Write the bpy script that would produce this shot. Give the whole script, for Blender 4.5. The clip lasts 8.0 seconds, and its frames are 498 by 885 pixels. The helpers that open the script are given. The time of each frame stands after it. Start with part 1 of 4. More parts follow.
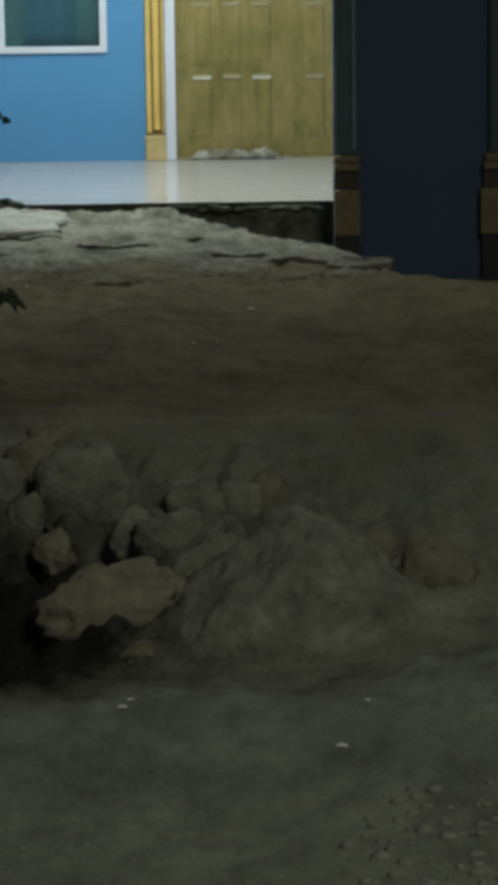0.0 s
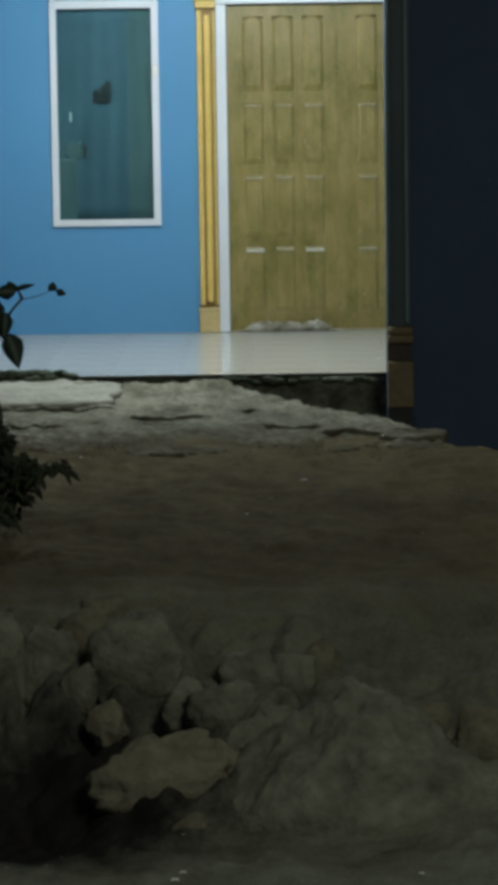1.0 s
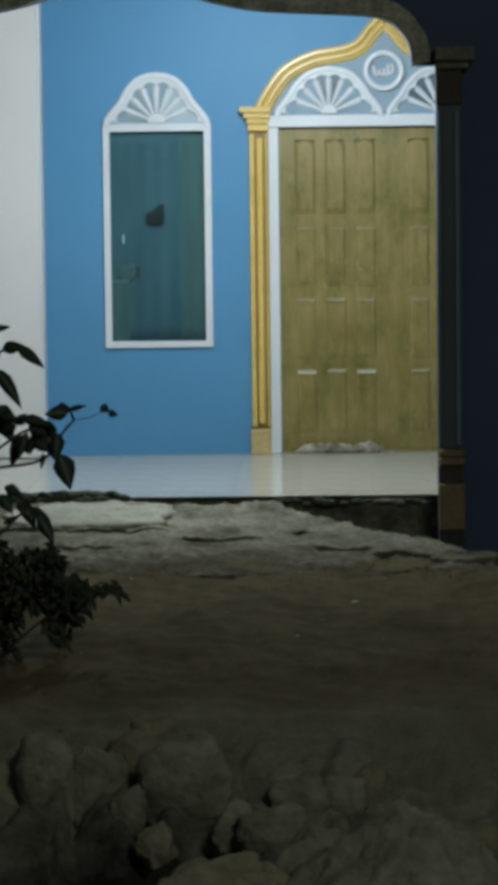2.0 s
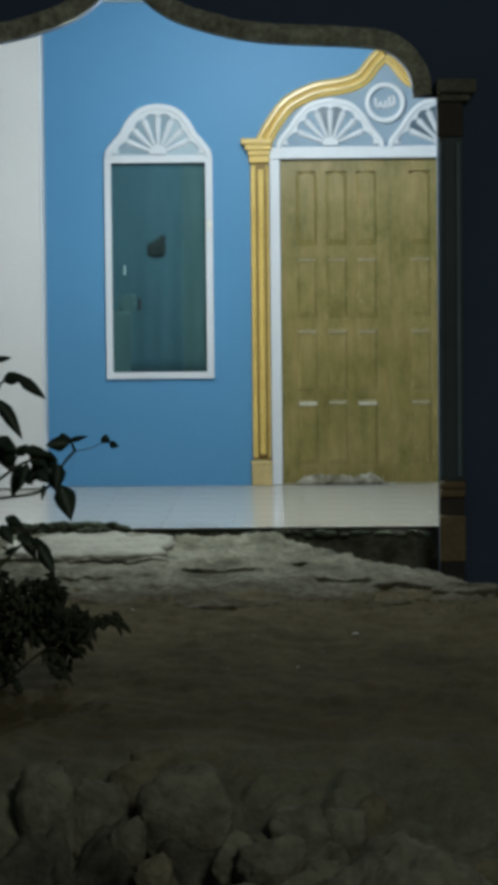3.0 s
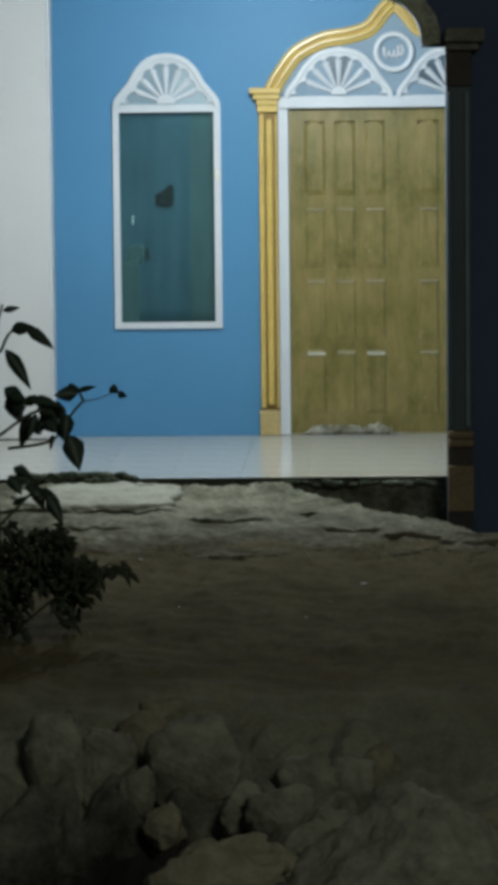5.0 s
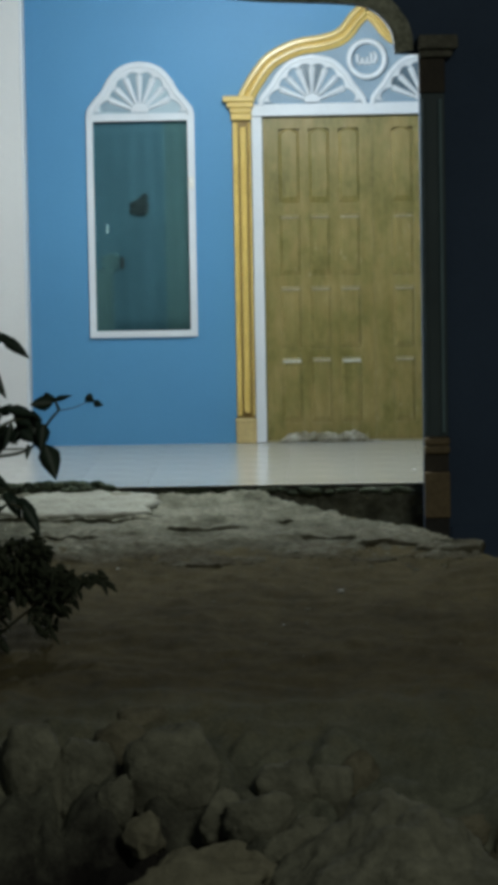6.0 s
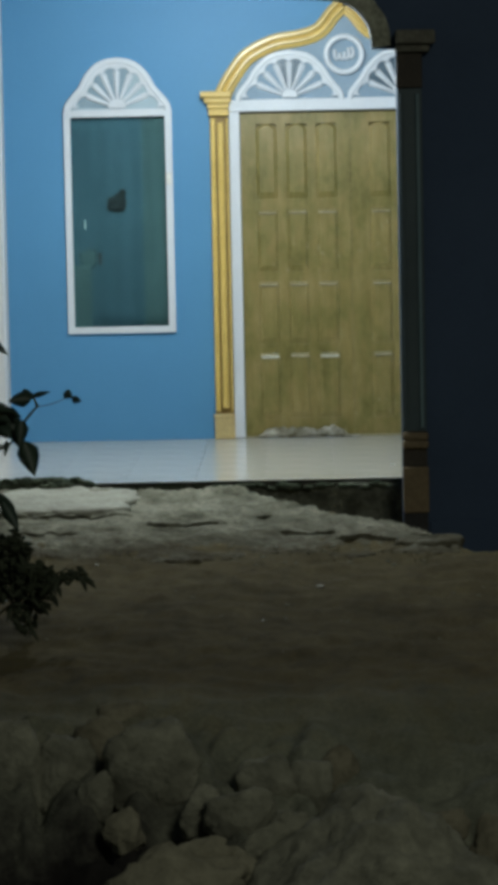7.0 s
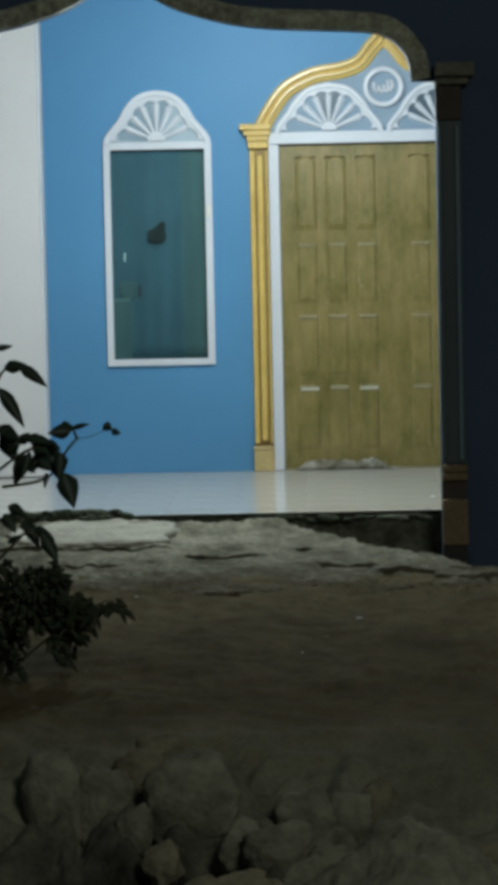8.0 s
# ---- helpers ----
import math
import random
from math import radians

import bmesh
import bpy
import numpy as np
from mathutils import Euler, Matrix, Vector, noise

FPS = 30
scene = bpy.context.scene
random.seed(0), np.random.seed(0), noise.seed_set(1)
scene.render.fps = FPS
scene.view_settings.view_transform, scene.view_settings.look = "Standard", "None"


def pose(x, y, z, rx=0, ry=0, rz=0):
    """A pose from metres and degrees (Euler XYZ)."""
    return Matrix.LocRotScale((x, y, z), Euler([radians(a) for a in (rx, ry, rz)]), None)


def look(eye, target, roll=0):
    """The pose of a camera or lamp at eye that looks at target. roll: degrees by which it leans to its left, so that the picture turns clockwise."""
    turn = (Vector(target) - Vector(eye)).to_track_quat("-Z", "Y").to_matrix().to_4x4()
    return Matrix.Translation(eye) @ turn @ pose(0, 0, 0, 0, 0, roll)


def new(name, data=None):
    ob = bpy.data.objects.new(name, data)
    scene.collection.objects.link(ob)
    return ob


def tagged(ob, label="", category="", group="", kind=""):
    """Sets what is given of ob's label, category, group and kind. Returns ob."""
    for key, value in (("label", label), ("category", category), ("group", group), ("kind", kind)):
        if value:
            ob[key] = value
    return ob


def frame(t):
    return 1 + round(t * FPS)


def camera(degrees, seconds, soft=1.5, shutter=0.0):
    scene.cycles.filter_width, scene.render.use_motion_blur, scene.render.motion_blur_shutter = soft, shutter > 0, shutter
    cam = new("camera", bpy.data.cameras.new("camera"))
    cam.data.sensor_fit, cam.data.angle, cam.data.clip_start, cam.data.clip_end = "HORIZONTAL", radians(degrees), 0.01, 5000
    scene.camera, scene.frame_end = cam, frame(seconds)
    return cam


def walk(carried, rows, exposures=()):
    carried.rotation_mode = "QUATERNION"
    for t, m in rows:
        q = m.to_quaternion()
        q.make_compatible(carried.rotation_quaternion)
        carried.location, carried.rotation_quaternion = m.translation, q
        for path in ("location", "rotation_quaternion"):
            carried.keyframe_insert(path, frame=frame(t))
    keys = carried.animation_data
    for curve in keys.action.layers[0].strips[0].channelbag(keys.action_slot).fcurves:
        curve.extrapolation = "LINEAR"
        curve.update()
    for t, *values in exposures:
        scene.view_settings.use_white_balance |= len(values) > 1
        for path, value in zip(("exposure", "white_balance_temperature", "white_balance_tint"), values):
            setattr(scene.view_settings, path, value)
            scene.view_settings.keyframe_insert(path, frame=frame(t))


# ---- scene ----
cam = camera(9.0054, 8.0, soft=6.2)
EYE = (0.396, -20.657, 1.694)
PATH = [
    (0.0, look(EYE, (0.4845, -0.9498, -1.7143), -0.754)),
    (0.3, look(EYE, (0.5140, -0.7300, -1.3319), -0.863)),
    (0.5, look(EYE, (0.4464, -0.8512, -1.0859), -0.936)),
    (0.7, look(EYE, (0.3382, -0.7300, -0.9150), -0.898)),
    (1.0, look(EYE, (0.1615, -0.7949, -0.6385), -0.840)),
    (1.2, look(EYE, (0.0321, -0.7300, -0.4645), -0.779)),
    (1.5, look(EYE, (-0.1422, -0.7557, -0.2156), -0.687)),
    (1.7, look(EYE, (-0.1863, -0.7300, -0.1007), -0.689)),
    (2.0, look(EYE, (-0.1535, -0.7258, 0.1310), -0.693)),
    (2.2, look(EYE, (-0.1759, -0.7138, 0.3014), -0.697)),
    (3.3, look(EYE, (-0.1471, -0.7111, 0.3286), -0.546)),
    (3.5, look(EYE, (-0.1437, -0.7139, 0.2860), -0.545)),
    (3.7, look(EYE, (-0.1429, -0.7300, 0.2263), -0.523)),
    (4.0, look(EYE, (-0.1186, -0.7293, 0.0753), -0.489)),
    (4.2, look(EYE, (-0.1014, -0.7300, -0.0316), -0.497)),
    (4.5, look(EYE, (-0.1650, -0.7433, -0.0744), -0.509)),
    (4.7, look(EYE, (-0.2244, -0.7422, -0.0427), -0.514)),
    (5.8, look(EYE, (-0.0888, -0.7289, 0.0712), -1.001)),
    (6.0, look(EYE, (-0.0612, -0.7290, 0.0614), -0.997)),
    (6.3, look(EYE, (-0.0271, -0.7300, 0.0324), -1.079)),
    (6.5, look(EYE, (0.0125, -0.7321, 0.0059), -1.133)),
    (6.8, look(EYE, (0.0404, -0.7300, 0.0232), -1.155)),
    (7.0, look(EYE, (0.0736, -0.7289, 0.0307), -1.169)),
    (7.2, look(EYE, (0.0653, -0.7300, 0.0515), -1.152)),
    (7.5, look(EYE, (0.0685, -0.7253, 0.0753), -1.126)),
    (7.8, look(EYE, (-0.0468, -0.7300, 0.1754), -1.181)),
    (8.0, look(EYE, (-0.1714, -0.7181, 0.2389), -1.217)),
]
walk(cam, PATH, [(0.0, 0.12), (0.5, 0.06), (1.2, -0.12), (2.0, -0.22), (4.5, -0.20), (7.0, -0.15), (8.0, -0.18)])

# ---------------------------------------------------------------- light
world = bpy.data.worlds.new("night")
scene.world = world
world.use_nodes = True
bg = world.node_tree.nodes["Background"]
bg.inputs["Color"].default_value = (0.70, 0.85, 0.92, 1)
bg.inputs["Strength"].default_value = 0.037

lamp = new("porch_lamp_light", bpy.data.lights.new("porch_lamp_light", "POINT"))
lamp.data.shadow_soft_size = 0.09
lamp.data.energy, lamp.data.color = 191.0, (0.90, 0.99, 1.0)
lamp.location = (0.02, -2.45, 2.86)

street = new("street_lamp_light", bpy.data.lights.new("street_lamp_light", "AREA"))
street.data.shape, street.data.size = "DISK", 2.8
street.data.energy, street.data.color = 268.0, (0.97, 1.0, 0.86)
street.matrix_world = look((4.3, -18.0, 6.8), (0.3, -9.5, -0.8))


# ---------------------------------------------------------------- materials
def material(name, base, rough=0.6, metal=0.0, spec=0.5):
    m = bpy.data.materials.new(name)
    m.use_nodes = True
    b = m.node_tree.nodes["Principled BSDF"]
    b.inputs["Base Color"].default_value = (*base, 1)
    b.inputs["Roughness"].default_value = rough
    b.inputs["Metallic"].default_value = metal
    b.inputs["Specular IOR Level"].default_value = spec
    return m, m.node_tree, b


def ramp(nt, stops):
    r = nt.nodes.new("ShaderNodeValToRGB")
    while len(r.color_ramp.elements) < len(stops):
        r.color_ramp.elements.new(0.5)
    for e, (p, c) in zip(r.color_ramp.elements, stops):
        e.position, e.color = p, (*c, 1)
    return r


def noise_node(nt, scale, detail=6, rough=0.6, stretch=None):
    co = nt.nodes.new("ShaderNodeTexCoord")
    n = nt.nodes.new("ShaderNodeTexNoise")
    n.inputs["Scale"].default_value, n.inputs["Detail"].default_value = scale, detail
    n.inputs["Roughness"].default_value = rough
    if stretch:
        mp = nt.nodes.new("ShaderNodeMapping")
        mp.inputs["Scale"].default_value = stretch
        nt.links.new(co.outputs["Object"], mp.inputs["Vector"])
        nt.links.new(mp.outputs["Vector"], n.inputs["Vector"])
    else:
        nt.links.new(co.outputs["Object"], n.inputs["Vector"])
    return n


def mixed(nt, fac, a, b, mode="MIX"):
    """A colour mix of two sockets or colours."""
    m = nt.nodes.new("ShaderNodeMix")
    m.data_type, m.blend_type = "RGBA", mode
    for socket, v in ((m.inputs[0], fac), (m.inputs[6], a), (m.inputs[7], b)):
        if isinstance(v, (int, float)):
            socket.default_value = v
        elif isinstance(v, tuple):
            socket.default_value = (*v, 1)
        else:
            nt.links.new(v, socket)
    return m.outputs[2]


def bumped(nt, b, height, strength, distance):
    bump = nt.nodes.new("ShaderNodeBump")
    bump.inputs["Strength"].default_value, bump.inputs["Distance"].default_value = strength, distance
    nt.links.new(height, bump.inputs["Height"])
    nt.links.new(bump.outputs["Normal"], b.inputs["Normal"])


def grained(name, dark, light, rough=0.7, coarse=1.6, fine=40.0, bump=0.3, depth=0.004, spec=0.4, stretch=None, spread=0.25, grain=0.28):
    """A surface that varies at two scales: broad patches and a fine grain with relief."""
    m, nt, b = material(name, light, rough, 0.0, spec)
    big, small = noise_node(nt, coarse, 5, 0.6, stretch), noise_node(nt, fine, 8, 0.65, stretch)
    r1 = ramp(nt, [(0.5 - spread, dark), (0.5 + spread, light)])
    nt.links.new(big.outputs["Fac"], r1.inputs["Fac"])
    r2 = ramp(nt, [(0.3, (1 - grain,) * 3), (0.7, (1 + 0.4 * grain,) * 3)])
    nt.links.new(small.outputs["Fac"], r2.inputs["Fac"])
    nt.links.new(mixed(nt, 1.0, r1.outputs["Color"], r2.outputs["Color"], "MULTIPLY"), b.inputs["Base Color"])
    bumped(nt, b, small.outputs["Fac"], bump, depth)
    return m


BLUE = grained("blue_wall_paint", (0.070, 0.236, 0.424), (0.082, 0.265, 0.467), 0.55, 0.9, 60, 0.12, 0.002, grain=0.06)
# darker blue for the porch front: its shade is put into the colour
BLUE_SHADED = grained("shaded_blue_wall_paint", (0.034, 0.060, 0.110), (0.050, 0.083, 0.144), 0.75, 1.2, 50, 0.25, 0.003, grain=0.10)
WHITE_WALL = grained("white_wall_paint", (0.60, 0.605, 0.60), (0.66, 0.665, 0.66), 0.6, 0.9, 60, 0.12, 0.002, grain=0.05)
WHITE = grained("white_gloss_paint", (0.605, 0.64, 0.675), (0.685, 0.72, 0.755), 0.35, 3.0, 70, 0.10, 0.002, grain=0.06)
PALE_BLUE = grained("pale_blue_paint", (0.19, 0.285, 0.37), (0.25, 0.345, 0.43), 0.5, 3.0, 60, 0.15, 0.002, grain=0.08)
GOLD = grained("yellow_gold_paint", (0.52, 0.35, 0.085), (0.74, 0.54, 0.16), 0.28, 4.0, 45, 0.2, 0.002, spec=0.6, grain=0.14)
# darker gold for the grooves between flutes: their shadow as colour
GOLD_GROOVE_SHADE = grained("groove_shade_gold_paint", (0.20, 0.13, 0.035), (0.36, 0.24, 0.07), 0.5, 5.0, 45, 0.2, 0.002, grain=0.2)
GOLD_DULL = grained("dull_worn_gold_paint", (0.44, 0.335, 0.14), (0.62, 0.48, 0.215), 0.6, 6.0, 45, 0.2, 0.002, grain=0.2)
ORNAMENT = grained("dark_dried_flowers", (0.012, 0.016, 0.018), (0.030, 0.036, 0.036), 0.9, 20, 60)
DARK = grained("unlit_interior", (0.03, 0.03, 0.03), (0.05, 0.05, 0.05), 0.9)
CEILING = grained("ceiling_paint", (0.6, 0.6, 0.6), (0.72, 0.72, 0.70), 0.7, grain=0.06)
PILASTER = grained("dark_green_paint", (0.042, 0.066, 0.074), (0.064, 0.096, 0.106), 0.55, 4, 60, 0.3, 0.003, grain=0.06)
FILLET = grained("teal_grey_paint", (0.10, 0.165, 0.185), (0.15, 0.225, 0.25), 0.5, 5, 70, 0.3, 0.002, grain=0.06)
# the arch's grey render, darkened: the capitals' shadow is in the colour
CAPITAL_SHADED = grained("shaded_grey_render", (0.11, 0.11, 0.088), (0.21, 0.205, 0.165), 0.9, 9, 34, 0.8, 0.010, 0.2, grain=0.4)
NECK = grained("dark_brown_paint", (0.040, 0.034, 0.026), (0.066, 0.054, 0.038), 0.7, 5, 60, 0.3, 0.003)
BROWN = grained("ochre_brown_paint", (0.145, 0.108, 0.060), (0.230, 0.172, 0.095), 0.7, 5, 60, 0.35, 0.003)
MORTAR = grained("rough_grey_render", (0.22, 0.23, 0.175), (0.54, 0.55, 0.43), 0.9, 11, 34, 0.9, 0.012, 0.2, grain=0.5, spread=0.2)
# old concrete, caked with trodden-in earth towards the yard
CONCRETE, nt, b = material("weathered_concrete", (0.3, 0.3, 0.22), 0.92, 0.0, 0.15)
k1, k2, k3 = noise_node(nt, 3.4, 8, 0.65, (1.0, 0.7, 1.0)), noise_node(nt, 26.0, 6, 0.7), noise_node(nt, 5.0, 8, 0.7)
k4 = ramp(nt, [(0.36, (0.095, 0.095, 0.064)), (0.48, (0.195, 0.192, 0.140)), (0.62, (0.330, 0.325, 0.250))])
nt.links.new(k1.outputs["Fac"], k4.inputs["Fac"])
k5 = ramp(nt, [(0.3, (0.55, 0.55, 0.55)), (0.7, (1.18, 1.18, 1.18))])
nt.links.new(k2.outputs["Fac"], k5.inputs["Fac"])
k6 = nt.nodes.new("ShaderNodeSeparateXYZ")
nt.links.new(nt.nodes.new("ShaderNodeNewGeometry").outputs["Position"], k6.inputs["Vector"])
k7 = nt.nodes.new("ShaderNodeMath")
k7.operation = "MULTIPLY_ADD"
k7.inputs[1].default_value = 2.6
nt.links.new(k3.outputs["Fac"], k7.inputs[0])
nt.links.new(k6.outputs["Y"], k7.inputs[2])
k8 = nt.nodes.new("ShaderNodeMapRange")
k8.inputs["From Min"].default_value, k8.inputs["From Max"].default_value = -2.9, -3.8
nt.links.new(k7.outputs[0], k8.inputs["Value"])
k9 = mixed(nt, k8.outputs["Result"], k4.outputs["Color"], (0.115, 0.100, 0.062))
nt.links.new(mixed(nt, 1.0, k9, k5.outputs["Color"], "MULTIPLY"), b.inputs["Base Color"])
bumped(nt, b, k2.outputs["Fac"], 0.9, 0.018)
CONCRETE_PALE = grained("pale_cement_screed", (0.30, 0.30, 0.245), (0.43, 0.43, 0.36), 0.85, 4.0, 30, 0.6, 0.008, 0.2)
FOOTING = grained("dark_rubble_footing", (0.075, 0.080, 0.062), (0.23, 0.24, 0.19), 0.95, 9, 22, 1.0, 0.02, 0.15, grain=0.5)
MOSS = grained("mossy_rubble", (0.035, 0.050, 0.032), (0.13, 0.15, 0.10), 0.95, 14, 40, 1.0, 0.02, 0.15, grain=0.5)
ROCK = grained("grey_green_stone", (0.155, 0.154, 0.114), (0.278, 0.274, 0.204), 0.92, 6.0, 20, 1.0, 0.022, 0.15, grain=0.30, spread=0.18)
ROCK_TAN = grained("earthy_brown_stone", (0.165, 0.156, 0.108), (0.275, 0.26, 0.184), 0.92, 6.0, 18, 0.8, 0.022, 0.15, grain=0.3)
ROCK_MUD = grained("mud_caked_stone", (0.135, 0.124, 0.084), (0.225, 0.208, 0.146), 0.94, 5.0, 20, 0.7, 0.016, 0.12, grain=0.3)
PEBBLE = grained("gravel", (0.15, 0.15, 0.115), (0.28, 0.275, 0.215), 0.9, 16, 60, 0.5, 0.005, 0.2)
LEAF = grained("leaf", (0.020, 0.036, 0.026), (0.040, 0.064, 0.040), 0.5, 8, 60, 0.2, 0.002, 0.3)
LEAF_LOW = grained("dusty_lower_leaf", (0.026, 0.034, 0.020), (0.052, 0.060, 0.036), 0.7, 8, 60, 0.2, 0.002, 0.15)
WEED = grained("dry_weed", (0.09, 0.085, 0.035), (0.17, 0.155, 0.07), 0.8, 6, 50)
STEM = grained("stem", (0.05, 0.06, 0.035), (0.09, 0.09, 0.05), 0.7, 8, 60)
LITTER = grained("white_scrap", (0.6, 0.6, 0.55), (0.8, 0.8, 0.76), 0.5, 20, 80)
# pale woods: dust, and on door ledges the highlight painted in as well
DUST_HIGHLIGHT = grained("dusty_highlight_wood", (0.24, 0.205, 0.10), (0.42, 0.38, 0.25), 0.85, 5, 40, 0.4, 0.003, 0.2)
LEDGE_HIGHLIGHT = grained("pale_highlight_wood", (0.40, 0.38, 0.27), (0.62, 0.60, 0.48), 0.85, 14, 60, 0.4, 0.003, 0.2)
RAG = grained("dirty_white_cloth", (0.15, 0.135, 0.085), (0.47, 0.45, 0.37), 0.9, 14, 60, 0.6, 0.006, 0.1, spread=0.14)
CURTAIN = grained("teal_curtain", (0.050, 0.092, 0.112), (0.068, 0.120, 0.144), 0.9, 2.5, 60, 0.2, 0.002, 0.1, (3, 1, 0.4), grain=0.06)
CURTAIN_OLIVE = grained("olive_curtain", (0.062, 0.102, 0.104), (0.086, 0.130, 0.128), 0.9, 2.5, 60, 0.2, 0.002, 0.1, (3, 1, 0.4), grain=0.06)

# varnished plywood door: vertical grain, grimy blotches and flecks of peeling varnish
DOOR, nt, b = material("olive_brown_varnished_wood", (0.2, 0.16, 0.06), 0.42, 0.0, 0.55)
g1 = noise_node(nt, 5.0, 8, 0.7, (6, 3, 0.8))
g2 = noise_node(nt, 4.6, 9, 0.72, (1.0, 1.0, 0.6))
g3 = noise_node(nt, 30.0, 4, 0.6, (1.0, 1.0, 0.6))
g4 = noise_node(nt, 2.1, 4, 0.6)
c1 = ramp(nt, [(0.26, (0.186, 0.144, 0.038)), (0.5, (0.226, 0.180, 0.058)), (0.78, (0.276, 0.228, 0.088))])
nt.links.new(g1.outputs["Fac"], c1.inputs["Fac"])
c2 = ramp(nt, [(0.36, (0.58, 0.62, 0.38)), (0.47, (0.90, 0.93, 0.80)), (0.54, (1.04, 1.02, 0.98)), (0.64, (1.26, 1.20, 1.24))])
nt.links.new(g2.outputs["Fac"], c2.inputs["Fac"])
wood = mixed(nt, 1.0, c1.outputs["Color"], c2.outputs["Color"], "MULTIPLY")
c3 = ramp(nt, [(0.63, (0, 0, 0)), (0.70, (0.7, 0.7, 0.7))])
nt.links.new(g3.outputs["Fac"], c3.inputs["Fac"])
c4 = ramp(nt, [(0.50, (0, 0, 0)), (0.62, (0.8, 0.8, 0.8))])
nt.links.new(g4.outputs["Fac"], c4.inputs["Fac"])
flecks = mixed(nt, 1.0, c3.outputs["Color"], c4.outputs["Color"], "MULTIPLY")
nt.links.new(mixed(nt, flecks, wood, (0.40, 0.36, 0.22)), b.inputs["Base Color"])
bumped(nt, b, g2.outputs["Fac"], 0.25, 0.004)

# glazed floor tile, cream white
TILE, nt, b = material("glazed_white_tile", (0.6, 0.6, 0.57), 0.16, 0.0, 0.6)
t1 = noise_node(nt, 2.0, 5)
t2 = ramp(nt, [(0.3, (0.45, 0.44, 0.40)), (0.7, (0.53, 0.52, 0.475))])
nt.links.new(t1.outputs["Fac"], t2.inputs["Fac"])
nt.links.new(t2.outputs["Color"], b.inputs["Base Color"])
t3 = noise_node(nt, 7.0, 5)
t4 = ramp(nt, [(0.3, (0.15, 0.15, 0.15)), (0.75, (0.21, 0.21, 0.21))])
nt.links.new(t3.outputs["Fac"], t4.inputs["Fac"])
nt.links.new(t4.outputs["Color"], b.inputs["Roughness"])
GROUT = grained("grout", (0.38, 0.37, 0.34), (0.46, 0.45, 0.42), 0.6)

# tinted window glass
GLASS, nt, b = material("tinted_glass", (0.55, 0.72, 0.74), 0.05, 0.0, 0.5)
b.inputs["Transmission Weight"].default_value = 1.0
b.inputs["IOR"].default_value = 1.45
FAN_GLASS = grained("frosted_pane", (0.33, 0.44, 0.50), (0.42, 0.52, 0.57), 0.3, 6, 60, 0.1, 0.001, grain=0.06)
FAN_GREY = grained("grey_blue_pane", (0.22, 0.31, 0.37), (0.28, 0.37, 0.43), 0.3, 6, 60, 0.1, 0.001, grain=0.06)
FAN_DARK = grained("dark_pane", (0.085, 0.125, 0.155), (0.12, 0.165, 0.20), 0.25, 6, 60, 0.1, 0.001, grain=0.06)

# bare ground: brown earth in the yard, grey-green packed dirt on the lane
EARTH, nt, b = material("bare_earth", (0.12, 0.10, 0.07), 0.95, 0.0, 0.12)
e1, e2, e3 = noise_node(nt, 2.6, 6, 0.6, (1.0, 0.55, 1.0)), noise_node(nt, 9.0, 8, 0.68, (1.0, 0.5, 1.0)), noise_node(nt, 55.0, 6, 0.7)
yard_c = ramp(nt, [(0.3, (0.079, 0.064, 0.031)), (0.7, (0.144, 0.118, 0.059))])
lane_c = ramp(nt, [(0.3, (0.140, 0.145, 0.106)), (0.7, (0.224, 0.229, 0.170))])
nt.links.new(e1.outputs["Fac"], yard_c.inputs["Fac"])
nt.links.new(e1.outputs["Fac"], lane_c.inputs["Fac"])
pos = nt.nodes.new("ShaderNodeNewGeometry")
sep = nt.nodes.new("ShaderNodeSeparateXYZ")
nt.links.new(pos.outputs["Position"], sep.inputs["Vector"])
add = nt.nodes.new("ShaderNodeMath")
add.operation = "MULTIPLY_ADD"
add.inputs[1].default_value = 1.2
nt.links.new(e2.outputs["Fac"], add.inputs[0])
nt.links.new(sep.outputs["Y"], add.inputs[2])
split = nt.nodes.new("ShaderNodeMapRange")
split.inputs["From Min"].default_value, split.inputs["From Max"].default_value = -7.5, -8.3
nt.links.new(add.outputs[0], split.inputs["Value"])
soil = mixed(nt, split.outputs["Result"], yard_c.outputs["Color"], lane_c.outputs["Color"])
clods = ramp(nt, [(0.30, (0.70, 0.70, 0.70)), (0.5, (1, 1, 1)), (0.72, (1.22, 1.22, 1.20))])
nt.links.new(e2.outputs["Fac"], clods.inputs["Fac"])
grit = ramp(nt, [(0.3, (0.75, 0.75, 0.75)), (0.62, (1.05, 1.05, 1.05)), (0.75, (1.5, 1.5, 1.45))])
nt.links.new(e3.outputs["Fac"], grit.inputs["Fac"])
# shade of the undercut hollow below the stones, put into the soil colour
hollow_shade = nt.nodes.new("ShaderNodeVectorMath")
hollow_shade.operation = "MULTIPLY_ADD"
hollow_shade.inputs[1].default_value, hollow_shade.inputs[2].default_value = (1.75, 1.75, 0.0), (0.74, 16.75, 0.0)
nt.links.new(pos.outputs["Position"], hollow_shade.inputs[0])
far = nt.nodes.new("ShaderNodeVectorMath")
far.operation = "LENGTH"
nt.links.new(hollow_shade.outputs[0], far.inputs[0])
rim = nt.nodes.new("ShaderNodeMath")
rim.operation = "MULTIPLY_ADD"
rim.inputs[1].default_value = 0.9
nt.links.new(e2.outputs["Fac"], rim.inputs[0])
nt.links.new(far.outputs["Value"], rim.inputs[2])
shade_mask = nt.nodes.new("ShaderNodeMapRange")
